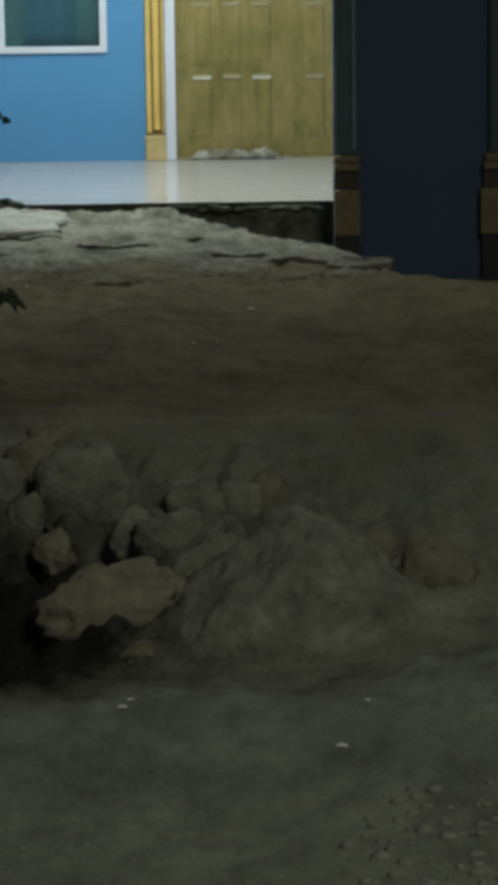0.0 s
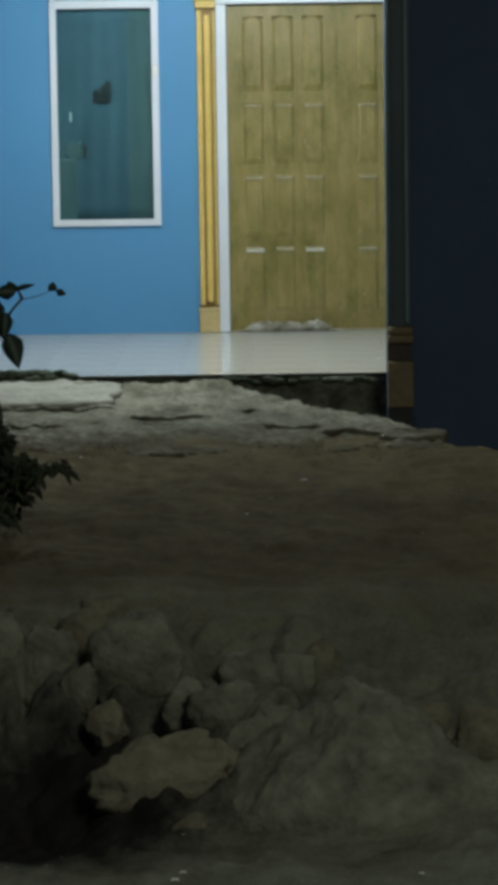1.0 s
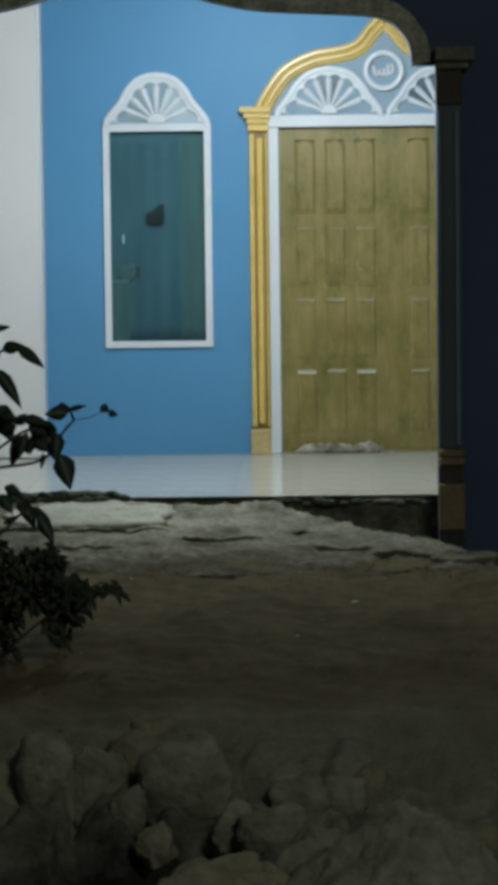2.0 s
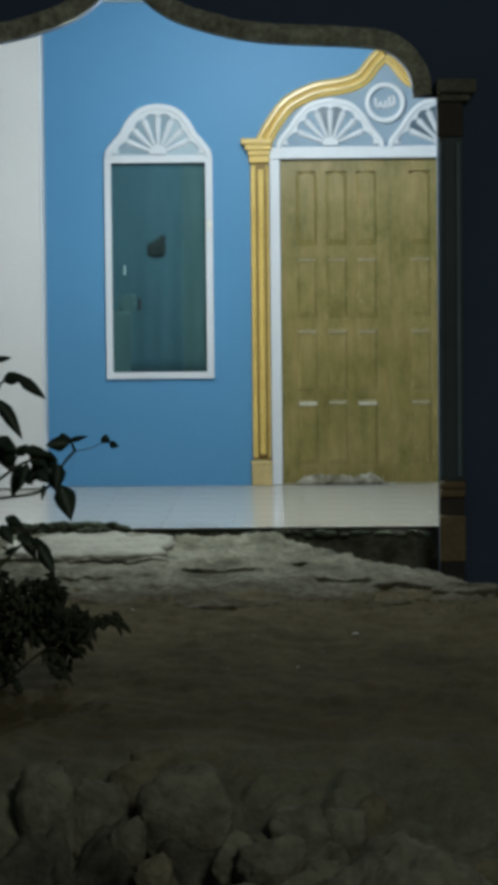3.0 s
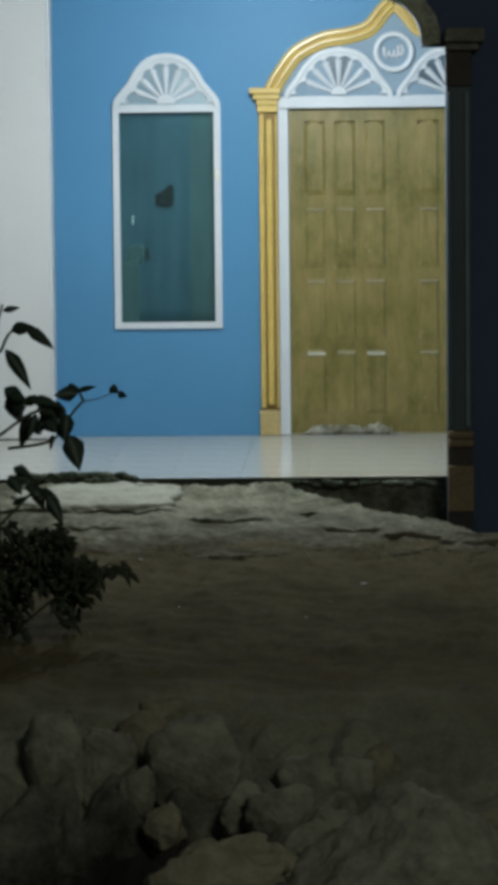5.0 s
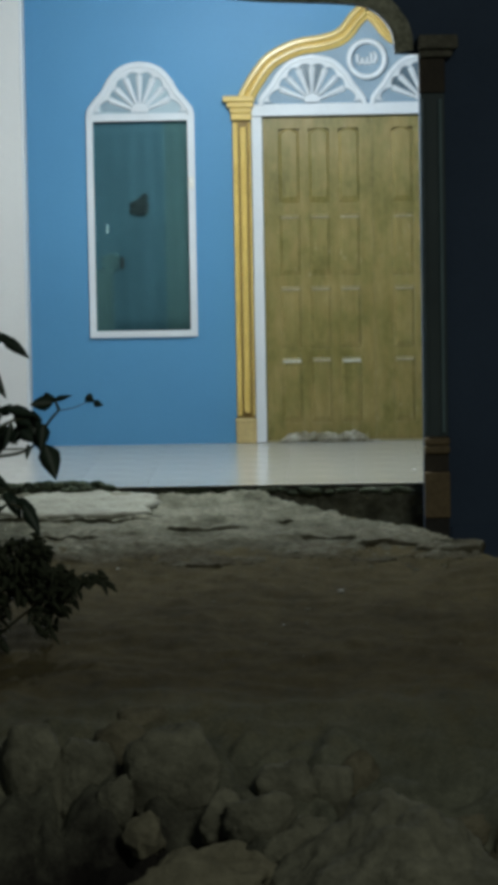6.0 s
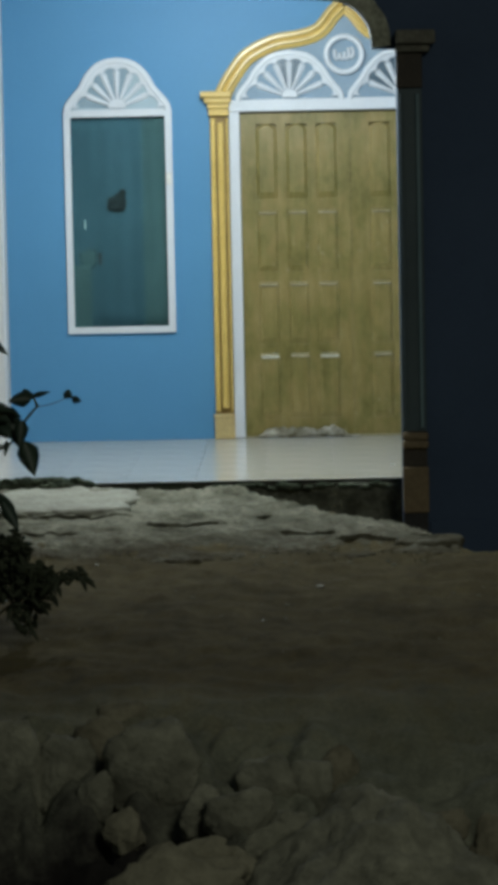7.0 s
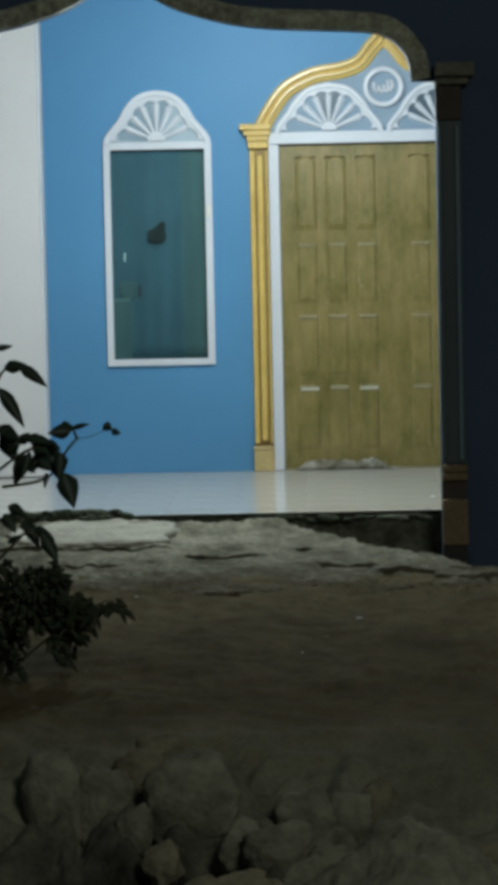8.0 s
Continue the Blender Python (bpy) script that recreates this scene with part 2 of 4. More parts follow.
shade_mask.inputs["From Min"].default_value, shade_mask.inputs["From Max"].default_value = 2.05, 1.10
nt.links.new(rim.outputs[0], shade_mask.inputs["Value"])
soil = mixed(nt, shade_mask.outputs["Result"], soil, (0.022, 0.020, 0.018))
soil = mixed(nt, 1.0, soil, clods.outputs["Color"], "MULTIPLY")
nt.links.new(mixed(nt, 1.0, soil, grit.outputs["Color"], "MULTIPLY"), b.inputs["Base Color"])
bumped(nt, b, e3.outputs["Fac"], 0.55, 0.010)


# ---------------------------------------------------------------- mesh helpers
def mesh_from(bm, name, mat, smooth=False):
    bmesh.ops.recalc_face_normals(bm, faces=bm.faces)
    me = bpy.data.meshes.new(name)
    bm.to_mesh(me)
    bm.free()
    for m in mat if isinstance(mat, (list, tuple)) else [mat]:
        me.materials.append(m)
    if smooth:
        me.polygons.foreach_set("use_smooth", [True] * len(me.polygons))
    return me


def part(name, bm, mat, parent=None, label="", smooth=False):
    ob = new(name, mesh_from(bm, name, mat, smooth))
    if parent:
        ob.parent = parent
    return tagged(ob, label)


def thing(name, bm, mat, label, category, group="", kind="", smooth=False):
    return tagged(part(name, bm, mat, None, "", smooth), label, category, group, kind)


def root(name, at, label, category, group="", kind=""):
    ob = new(name)
    ob.location = at
    ob.empty_display_size = 0.1
    return tagged(ob, label, category, group, kind)


def box(bm, x0, x1, y0, y1, z0, z1, bevel=0.0):
    v = [bm.verts.new((x, y, z)) for x in (x0, x1) for y in (y0, y1) for z in (z0, z1)]
    faces = [bm.faces.new([v[i] for i in f]) for f in ((0, 1, 3, 2), (4, 6, 7, 5), (0, 4, 5, 1), (2, 3, 7, 6), (0, 2, 6, 4), (1, 5, 7, 3))]
    if bevel:
        edges = list({e for f in faces for e in f.edges})
        bmesh.ops.bevel(bm, geom=edges, offset=bevel, segments=2, profile=0.5, affect="EDGES")
    return bm


def boxed(*size, bevel=0.0):
    return box(bmesh.new(), *size, bevel=bevel)


def pierced(xs, zs, holes, y0, y1):
    """A wall between y0 and y1 made of the cells of a grid, less the cells named in holes."""
    bm = bmesh.new()
    vs = {}

    def vert(i, j, y):
        if (i, j, y) not in vs:
            vs[i, j, y] = bm.verts.new((xs[i], y, zs[j]))
        return vs[i, j, y]

    solid = {(i, j) for i in range(len(xs) - 1) for j in range(len(zs) - 1)} - set(holes)
    for i, j in solid:
        for y in (y0, y1):
            bm.faces.new([vert(i, j, y), vert(i + 1, j, y), vert(i + 1, j + 1, y), vert(i, j + 1, y)])
        for di, dj, a, c in ((-1, 0, (i, j), (i, j + 1)), (1, 0, (i + 1, j), (i + 1, j + 1)), (0, -1, (i, j), (i + 1, j)), (0, 1, (i, j + 1), (i + 1, j + 1))):
            if (i + di, j + dj) not in solid:
                bm.faces.new([vert(*a, y0), vert(*c, y0), vert(*c, y1), vert(*a, y1)])
    return bm


def spline(points, steps=8):
    """A smooth line through points of the plane."""
    p = [Vector(q) for q in points]
    p = [2 * p[0] - p[1], *p, 2 * p[-1] - p[-2]]
    out = []
    for a, b2, c, d in zip(p, p[1:], p[2:], p[3:]):
        for k in range(steps):
            t = k / steps
            out.append(0.5 * (2 * b2 + (c - a) * t + (2 * a - 5 * b2 + 4 * c - d) * t * t + (3 * b2 - a - 3 * c + d) * t**3))
    return out + [p[-2]]


def sweep(bm, path, profile):
    """Moves a profile of (aside, y) pairs along a path of (x, z) points; aside is measured to the path's right."""
    rows = []
    for i, q in enumerate(path):
        a = (q - path[max(i - 1, 0)]).normalized() if i else (path[1] - q).normalized()
        c = (path[min(i + 1, len(path) - 1)] - q).normalized() if i < len(path) - 1 else a
        n = Vector((a.y + c.y, -a.x - c.x))
        n = n.normalized() if n.length > 1e-6 else Vector((a.y, -a.x))
        n /= max(0.5, n.dot(Vector((a.y, -a.x))))
        rows.append([bm.verts.new((q.x + n.x * s, y, q.y + n.y * s)) for s, y in profile])
    for r0, r1 in zip(rows, rows[1:]):
        for k in range(len(profile) - 1):
            bm.faces.new([r0[k], r0[k + 1], r1[k + 1], r1[k]])
    bm.faces.new(rows[0])
    bm.faces.new(rows[-1][::-1])
    return bm


def tube(bm, points, r0, r1, sides=7):
    pts = [Vector(p) for p in points]
    rings = []
    for i, p in enumerate(pts):
        d = (pts[min(i + 1, len(pts) - 1)] - pts[max(i - 1, 0)]).normalized()
        u = d.orthogonal().normalized()
        w = d.cross(u)
        r = r0 + (r1 - r0) * i / max(1, len(pts) - 1)
        rings.append([bm.verts.new(p + r * (math.cos(6.2832 * k / sides) * u + math.sin(6.2832 * k / sides) * w)) for k in range(sides)])
    for a, c in zip(rings, rings[1:]):
        for k in range(sides):
            bm.faces.new([a[k], a[(k + 1) % sides], c[(k + 1) % sides], c[k]])
    bm.faces.new(rings[0][::-1])
    bm.faces.new(rings[-1])
    return bm


# ---------------------------------------------------------------- ground
def step(a, c, v):
    t = min(1.0, max(0.0, (v - a) / (c - a)))
    return t * t * (3 - 2 * t)


PIT_EDGE = [(-60, -2.6), (0.05, -2.78), (0.35, -3.35), (0.75, -3.92), (1.08, -4.45), (1.25, -4.95), (1.75, -5.3), (3.0, -5.9), (60, -7.0)]


def pit_edge(x):
    for (x0, y0), (x1, y1) in zip(PIT_EDGE, PIT_EDGE[1:]):
        if x <= x1:
            return y0 + (y1 - y0) * (x - x0) / (x1 - x0)
    return PIT_EDGE[-1][1]


def lane_level(x, y):
    return -0.97 + 0.10 * step(0.5, 1.7, x) + 0.02 * noise.noise((x * 1.2, y * 1.2, 7))


# deep gaps between the stones of the bank: x, y, half widths and depth
CREVICES = ((-0.09, -9.22, 0.10, 0.15, 0.42), (-0.34, -9.02, 0.040, 0.18, 0.24), (0.465, -9.03, 0.035, 0.12, 0.14), (0.985, -9.28, 0.035, 0.10, 0.14), (0.24, -9.44, 0.05, 0.08, 0.12), (0.06, -9.22, 0.03, 0.10, 0.12),
            (-0.60, -8.95, 0.03, 0.12, 0.14), (0.18, -9.07, 0.05, 0.06, 0.10))


def ground_height(x, y):
    out = -2.9 - y
    z = -0.075 - 0.046 * max(0.0, out)
    z += 0.022 * noise.noise((x * 1.7, y * 1.7, 0)) + 0.018 * noise.noise((x * 6, y * 6, 3)) + 0.009 * noise.noise((x * 17, y * 9, 5))
    drop = step(-0.06, 0.10, y - pit_edge(x) + 0.10 * noise.noise((x * 5, y * 5, 9)))
    z -= 0.34 * drop
    lip = -8.45 + 0.08 * noise.noise((x * 2.2, 4.4, 0)) + 0.10 * step(0.9, 1.5, x)
    fall = 0.35 * step(0.0, 1.45, lip - y) + 0.65 * min(1.0, max(0.0, (lip - y) / 1.45))
    rough = 0.05 * noise.noise((x * 4, y * 4, 1)) + 0.03 * noise.noise((x * 10, y * 10, 2))
    low = lane_level(x, y)
    low += 0.012 * noise.noise((x * 7, y * 7, 3)) + 0.006 * noise.noise((x * 19, y * 19, 5))
    over = lip - y
    stony = step(0.0, 0.35, over) * (1 - step(1.1, 1.5, over)) * (1 - 0.85 * step(0.25, 0.85, x))
    if stony > 0:
        wx, wy = 0.25 * noise.noise((x * 3, y * 3, 40)), 0.25 * noise.noise((x * 3, y * 3, 44))
        run = y + z + (low - z) * fall
        near, cell = noise.voronoi((x * 3.5 + wx, run * 2.3 + wy, 0.37))
        small, bit = noise.voronoi((x * 9 + wx, run * 6 + wy, 0.71))
        block = 0.075 * min(1.0, 4.0 * (near[1] - near[0])) ** 0.5 + 0.04 * noise.noise(Vector(cell[0]) * 3.1) - 0.045
        block += 0.022 * min(1.0, 3 * (small[1] - small[0])) ** 0.5 + 0.02 * noise.noise(Vector(bit[0]) * 2.3)
        rough += stony * block
    stony_rough = rough * (stony if stony > 0 else 0.0)
    hollow = 0.30 * math.exp(-(((x + 0.60) / 0.34) ** 2) - (((y + 9.46) / 0.36) ** 2))
    for cx, cy, rx, ry, deep in CREVICES:
        hollow += deep * math.exp(-(((x - cx) / rx) ** 2) - (((y - cy) / ry) ** 2))
    return z + (low - z) * fall + rough * 4 * fall * (1 - fall) * (1 - min(1.0, stony)) + stony_rough - hollow


def spaced(a, c, fine, far):
    """Even steps from a to c, then wider and wider ones out to far on both sides."""
    mid = [a + fine * k for k in range(int((c - a) / fine) + 1)]
    low, high, s = [], [], fine
    while s < far:
        s *= 1.5
        low.append(a - s)
        high.append(mid[-1] + s)
    return low[::-1] + mid + high


def build_ground():
    xs, ys = spaced(-1.7, 2.1, 0.02, 400), spaced(-13.0, -2.7, 0.02, 400)
    verts = [(x, y, ground_height(x, y) if y < 0 else -0.45) for y in ys for x in xs]
    n = len(xs)
    faces = [(j * n + i, j * n + i + 1, (j + 1) * n + i + 1, (j + 1) * n + i) for j in range(len(ys) - 1) for i in range(n - 1)]
    me = bpy.data.meshes.new("ground")
    me.from_pydata(verts, [], faces)
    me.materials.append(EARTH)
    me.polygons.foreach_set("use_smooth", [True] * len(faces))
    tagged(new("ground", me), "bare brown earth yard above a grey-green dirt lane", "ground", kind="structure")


build_ground()

# ---------------------------------------------------------------- house shell
X_L, X_R, Z_T = -4.2, 4.4, 3.7
WIN_X, WIN_Z = (-1.092, -0.408), (0.712, 2.146)
DOOR_X, DOOR_Z = (0.02, 1.50), (0.0, 2.16)
wall = thing("wall_facade", pierced([X_L, WIN_X[0], WIN_X[1], DOOR_X[0], DOOR_X[1], X_R], [-0.6, 0.0, WIN_Z[0], WIN_Z[1], DOOR_Z[1], Z_T],
             {(1, 2), (3, 1), (3, 2), (3, 3)}, 0.0, 0.14), BLUE, "sky-blue painted house wall with a window and a double door", "wall", kind="structure")
thing("wall_white", boxed(-2.51, -1.490, -0.25, -0.004, 0.004, 3.146, bevel=0.014), WHITE_WALL, "plain white painted wall projecting beside the blue wall", "wall", kind="structure")
# added bead in brighter white for the lamp-lit edge of this corner
thing("corner_highlight_bead", boxed(-1.503, -1.4865, -0.256, -0.238, 0.004, 3.146, bevel=0.004), WHITE, "thin white bead added as the lit edge of the white wall's corner", "trim", kind="structure")
thing("ceiling", boxed(X_L, X_R, -2.996, -0.004, 3.15, 3.25), CEILING, "plain white porch ceiling", "ceiling", kind="structure")
thing("wall_inside", boxed(X_L, X_R, 2.6, 2.7, -0.6, Z_T), DARK, "dark rear wall inside the house", "wall", kind="structure")
thing("floor_inside", boxed(X_L, X_R, 0.144, 2.596, -0.3, -0.02), DARK, "unlit floor inside the house", "floor", kind="structure")
thing("ceiling_inside", boxed(X_L, X_R, 0.144, 2.596, 3.2, 3.3), DARK, "unlit ceiling inside the house", "ceiling", kind="structure")
for a in (X_L, X_R - 0.1):
    thing("wall_end", boxed(a, a + 0.1, 0.144, 2.596, 0.0, 3.19), DARK, "dark end wall inside the house", "wall", kind="structure")
# out of view; placed close in so its white face bounces lamp light
thing("wall_porch_end_unseen", boxed(-2.62, -2.52, -2.99, -0.004, 0.004, 3.146), WHITE_WALL, "unseen white end wall set near to bounce light into the porch", "wall", kind="structure")
thing("wall_porch_end_unseen", boxed(2.6, 2.7, -2.99, -0.004, 0.004, 3.146), BLUE, "blue end wall of the porch", "wall", kind="structure")

# porch front: a wall with an ogee-arched opening
AXIS, JAMB, SPRING = -0.770, 1.735, 2.40
ARCH_HALF = spline([(1.602, 2.394), (1.580, 2.52), (1.486, 2.627), (1.331, 2.669), (0.742, 2.706), (0.369, 2.794), (0.159, 2.904), (0.0, 3.08)], 6)
Y_F, Y_B = -3.15, -3.0


def build_front():
    bm = bmesh.new()
    right = [(AXIS + JAMB, -0.62), (AXIS + JAMB, SPRING - 0.01)] + [(AXIS + p.x, p.y) for p in ARCH_HALF]
    left = [(2 * AXIS - x, z) for x, z in right[:-1]]
    line = left + right[::-1]
    # each stretch of the opening's edge is carried up or out to the wall's outline
    rows = []
    for x, z in line:
        rows.append([bm.verts.new((x, y, z)) for y in (Y_F, Y_B)])
    tops = []
    for x, z in line:
        jamb = z < SPRING
        tx = (X_L if x < AXIS else X_R) if jamb else x
        tz = z if jamb else Z_T
        tops.append([bm.verts.new((tx, y, tz)) for y in (Y_F, Y_B)])
    for k in range(len(line) - 1):
        a, c, d, e = rows[k], rows[k + 1], tops[k + 1], tops[k]
        bm.faces.new([a[0], c[0], c[1], a[1]])
        for s in (0, 1):
            quad = [a[s], c[s], d[s], e[s]]
            if (line[k][1] < SPRING) != (line[k + 1][1] < SPRING):
                corner = bm.verts.new((X_L if line[k][0] < AXIS else X_R, (Y_F, Y_B)[s], Z_T))
                quad.insert(3, corner)
            bm.faces.new(quad)
    thing("wall_porch_front", bm, BLUE_SHADED, "dark blue porch front wall with an ogee arched opening", "wall", kind="structure")


build_front()


def ogee(sign):
    return [Vector((AXIS + sign * p.x, p.y)) for p in ARCH_HALF]


bm = bmesh.new()
whole = ogee(1) + ogee(-1)[::-1][1:]
prof = [(0.0, Y_F + 0.002), (0.0, Y_F - 0.05), (0.02, Y_F - 0.065), (0.085, Y_F - 0.065), (0.105, Y_F - 0.05), (0.105, Y_F + 0.002)]
sweep(bm, whole, prof)
for v in bm.verts:
    v.co += 0.006 * Vector(noise.noise_vector(v.co * 22))
thing("arch_moulding", bm, MORTAR, "rough grey unpainted render moulding round the porch arch", "moulding", kind="structure")


def pilaster(x0, x1, flare, label):
    """A porch pilaster against the front wall: shaft with two raised fillets, capital, neck, moulded base and plinth."""
    p = root("pilaster", (x0, Y_F, -0.6), label, "pilaster", "pilasters of the porch front", "structure")
    o = Matrix.Translation((-x0, -Y_F, 0.6))

    def add(name, bm, mat, note=""):
        bm.transform(o)
        part(name, bm, mat, p, note)

    add("shaft", boxed(x0, x1, Y_F - 0.05, Y_F - 0.002, 0.28, 2.17, bevel=0.004), PILASTER)
    for a, mat in ((x0 + 0.010, PILASTER), (x1 - 0.036, FILLET)):
        add("fillet", boxed(a, a + 0.022, Y_F - 0.068, Y_F - 0.051, 0.30, 2.14, bevel=0.005), mat, "paler raised fillet" if mat == FILLET else "")
    add("neck", boxed(x0 - 0.004, x1 + 0.004, Y_F - 0.062, Y_F - 0.002, 2.172, 2.362, bevel=0.006), NECK, "dark brown painted neck")
    bm = boxed(x0 - 0.006, x1 + 0.076, Y_F - 0.14, Y_F - 0.002, 2.41, 2.486, bevel=0.012)
    box(bm, x0 - 0.004, x1 + 0.045, Y_F - 0.10, Y_F - 0.002, 2.364, 2.408, bevel=0.012)
    for v in bm.verts:
        v.co += 0.005 * Vector(noise.noise_vector(v.co * 19))
    add("capital", bm, CAPITAL_SHADED, "rough stepped grey capital slab")
    bm = boxed(x0 - flare * 0.5, x1 + 0.008, Y_F - 0.085, Y_F - 0.002, 0.232, 0.278, bevel=0.014)
    box(bm, x0 - flare * 0.7, x1 + 0.008, Y_F - 0.092, Y_F - 0.002, 0.188, 0.232, bevel=0.012)
    add("base_moulding", bm, BROWN, "brown stepped base moulding")
    add("base_recess", boxed(x0 - flare * 0.6, x1, Y_F - 0.060, Y_F - 0.002, 0.088, 0.187), NECK, "dark recessed band")
    add("plinth", boxed(x0 - flare, x1 + 0.006, Y_F - 0.09, Y_F - 0.002, -0.168, 0.086, bevel=0.008), BROWN, "ochre brown plinth")
    # near-black block below the plinth: the pit's shadow is put into its colour
    add("foot", boxed(x0 - flare * 0.8, x1, Y_F - 0.075, Y_F - 0.002, -0.62, -0.169), DARK, "dark foot coloured for the shadow in the pit")


pilaster(0.965, 1.100, 0.0, "dark green porch pilaster with an ochre brown plinth beside the arch")
pilaster(1.822, 2.02, 0.05, "dark green porch pilaster with a wider stepped ochre plinth")

# strip added under the wall, where the pit's shadow and dark soil lie
thing("footing_front", boxed(1.112, X_R, Y_F - 0.012, Y_F - 0.002, -0.62, -0.225, bevel=0.004), BLUE_SHADED, "added strip of the wall's dark blue under the porch front wall", "footing", kind="structure")

# ---------------------------------------------------------------- porch floor
bm = boxed(X_L, 2.59, -2.86, -0.004, -0.5, -0.014)
thing("porch_slab", bm, FOOTING, "dark rough footing under the tiled porch floor", "footing", kind="structure")
bm = bmesh.new()
nx = 90
top = []
for k in range(nx + 1):
    x = -2.5 + 3.46 * k / nx
    y = -2.80 - 0.11 * (x + 1.2) / 2.2 + 0.02 * noise.noise((x * 4, 1, 1))
    top.append([bm.verts.new((x, y - d + 0.03 * noise.noise((x * 9, z * 9, d)), z)) for d, z in ((-0.06, -0.016), (0.01, -0.02), (0.02, -0.07), (-0.03, -0.13), (-0.05, -0.30), (-0.05, -0.5))])
for a, c in zip(top, top[1:]):
    for k in range(5):
        bm.faces.new([a[k], c[k], c[k + 1], a[k + 1]])
thing("footing_edge", bm, FOOTING, "crumbling dark mortar edge under the porch tiles", "footing", kind="structure", smooth=True)
floor = thing("porch_floor", boxed(X_L, 2.59, -2.862, -0.004, -0.013, -0.005), GROUT, "cream white glazed porch floor tiles", "floor", kind="structure")
TS = 0.40
tile_mesh = mesh_from(boxed(0.0006, TS - 0.0006, 0.0006, TS - 0.0006, -0.005, 0.0, bevel=0.0012), "tile", TILE)
for i in range(15):
    for j in range(8):
        x, y = -3.4 + i * TS, -0.006 - (j + 1) * TS
        if j == 7:
            continue
        t = new("tile", tile_mesh)
        t.parent, t.location = floor, (x, y, 0)
edge_mesh = mesh_from(boxed(0.0006, TS - 0.0006, -0.105, -0.0006, -0.005, 0.0, bevel=0.0012), "cut_tile", TILE)
for i in range(15):
    t = new("tile", edge_mesh)
    t.parent, t.location = floor, (-3.4 + i * TS, -0.006 - 7 * TS, 0)

# ---------------------------------------------------------------- window
FAN_W = [(0.350, 0.0), (0.340, 0.045), (0.295, 0.105), (0.248, 0.160), (0.208, 0.232), (0.145, 0.300), (0.075, 0.333), (0.0, 0.344)]


def fan(parent, cx, cz, half_line, width, y, rays, hub, pane, shade, dark=()):
    """A sunburst fanlight: pane, moulded rim, scalloped band, hub, rays and darker gaps."""
    half = spline(half_line, 6)
    line = [Vector((cx + p.x, cz + p.y)) for p in half] + [Vector((cx - p.x, cz + p.y)) for p in half[::-1][1:]]
    bm = bmesh.new()
    fv = [bm.verts.new((p.x, y - 0.004, p.y)) for p in line]
    bv = [bm.verts.new((p.x, y - 0.001, p.y)) for p in line]
    bm.faces.new(fv)
    bm.faces.new(bv[::-1])
    for k in range(len(line)):
        m = (k + 1) % len(line)
        bm.faces.new([fv[k], bv[k], bv[m], fv[m]])
    part("pane", bm, pane, parent, "blue-grey painted backing pane")
    bm = sweep(bmesh.new(), line, [(0.0, y - 0.002), (0.0, y - 0.030), (-0.008, y - 0.036), (-width * 0.40, y - 0.036), (-width * 0.50, y - 0.028), (-width * 0.55, y - 0.002)])
    part("rim", bm, WHITE, parent)
    hz = cz + 0.018
    gaps = rays + 1

    def reach(ang):
        """The distance from the hub to the outline."""
        d, best = Vector((math.cos(ang), math.sin(ang))), 0.1
        for p, q in zip(line, line[1:]):
            p, e = p - Vector((cx, hz)), q - p
            det = d.x * e.y - d.y * e.x
            if abs(det) > 1e-9:
                r, u = (p.x * e.y - p.y * e.x) / det, (p.x * d.y - p.y * d.x) / det
                if r > 0 and -0.001 <= u <= 1.001:
                    best = max(best, r)
        return best

    # scalloped inner band: each gap between two rays ends in a round lobe
    bm = bmesh.new()
    rows = []
    n = 14 * gaps
    for k in range(n + 1):
        ang = 0.015 + (math.pi - 0.03) * k / n
        lobe = abs(math.sin(math.pi * gaps * k / n)) ** 0.6
        r1 = reach(ang) - 0.35 * width
        r0 = (r1 - 0.42 * width) * (0.88 + 0.12 * lobe)
        d = Vector((math.cos(ang), 0, math.sin(ang)))
        o = Vector((cx, 0, hz))
        rows.append([bm.verts.new(o + d * r + Vector((0, y - h, 0))) for r, h in ((r1, 0.024), (r0 + 0.006, 0.024), (r0, 0.018), (r0, 0.003))])
    for p, q in zip(rows, rows[1:]):
        for k in range(3):
            bm.faces.new([p[k], p[k + 1], q[k + 1], q[k]])
    part("scallop", bm, WHITE, parent, "scalloped white inner band")
    bm = bmesh.new()
    n = 20
    rim = [bm.verts.new((cx + hub * math.cos(math.pi * k / n), y - 0.030, hz + hub * math.sin(math.pi * k / n))) for k in range(n + 1)]
    ret = bmesh.ops.extrude_face_region(bm, geom=[bm.faces.new(rim)])
    for v in ret["geom"]:
        if isinstance(v, bmesh.types.BMVert):
            v.co.y = y - 0.005
    part("hub", bm, WHITE, parent)
    for k in range(rays):
        ang = math.pi * (k + 1) / gaps
        r1 = (reach(ang) - 0.77 * width) * 0.90
        bm = bmesh.new()
        d, s = Vector((math.cos(ang), 0, math.sin(ang))), Vector((-math.sin(ang), 0, math.cos(ang)))
        o = Vector((cx, 0, hz))
        ring = []
        for r, w in ((hub * 0.8, 0.010), (hub + 0.3 * (r1 - hub), 0.014), (hub + 0.75 * (r1 - hub), 0.019), (r1, 0.022)):
            ring.append([bm.verts.new(o + d * r + s * w * a + Vector((0, y - h, 0))) for a, h in ((-1, 0.005), (-0.8, 0.020), (0, 0.027), (0.8, 0.020), (1, 0.005))])
        for a, c in zip(ring, ring[1:]):
            for q in range(4):
                bm.faces.new([a[q], a[q + 1], c[q + 1], c[q]])
        bm.faces.new(ring[0])
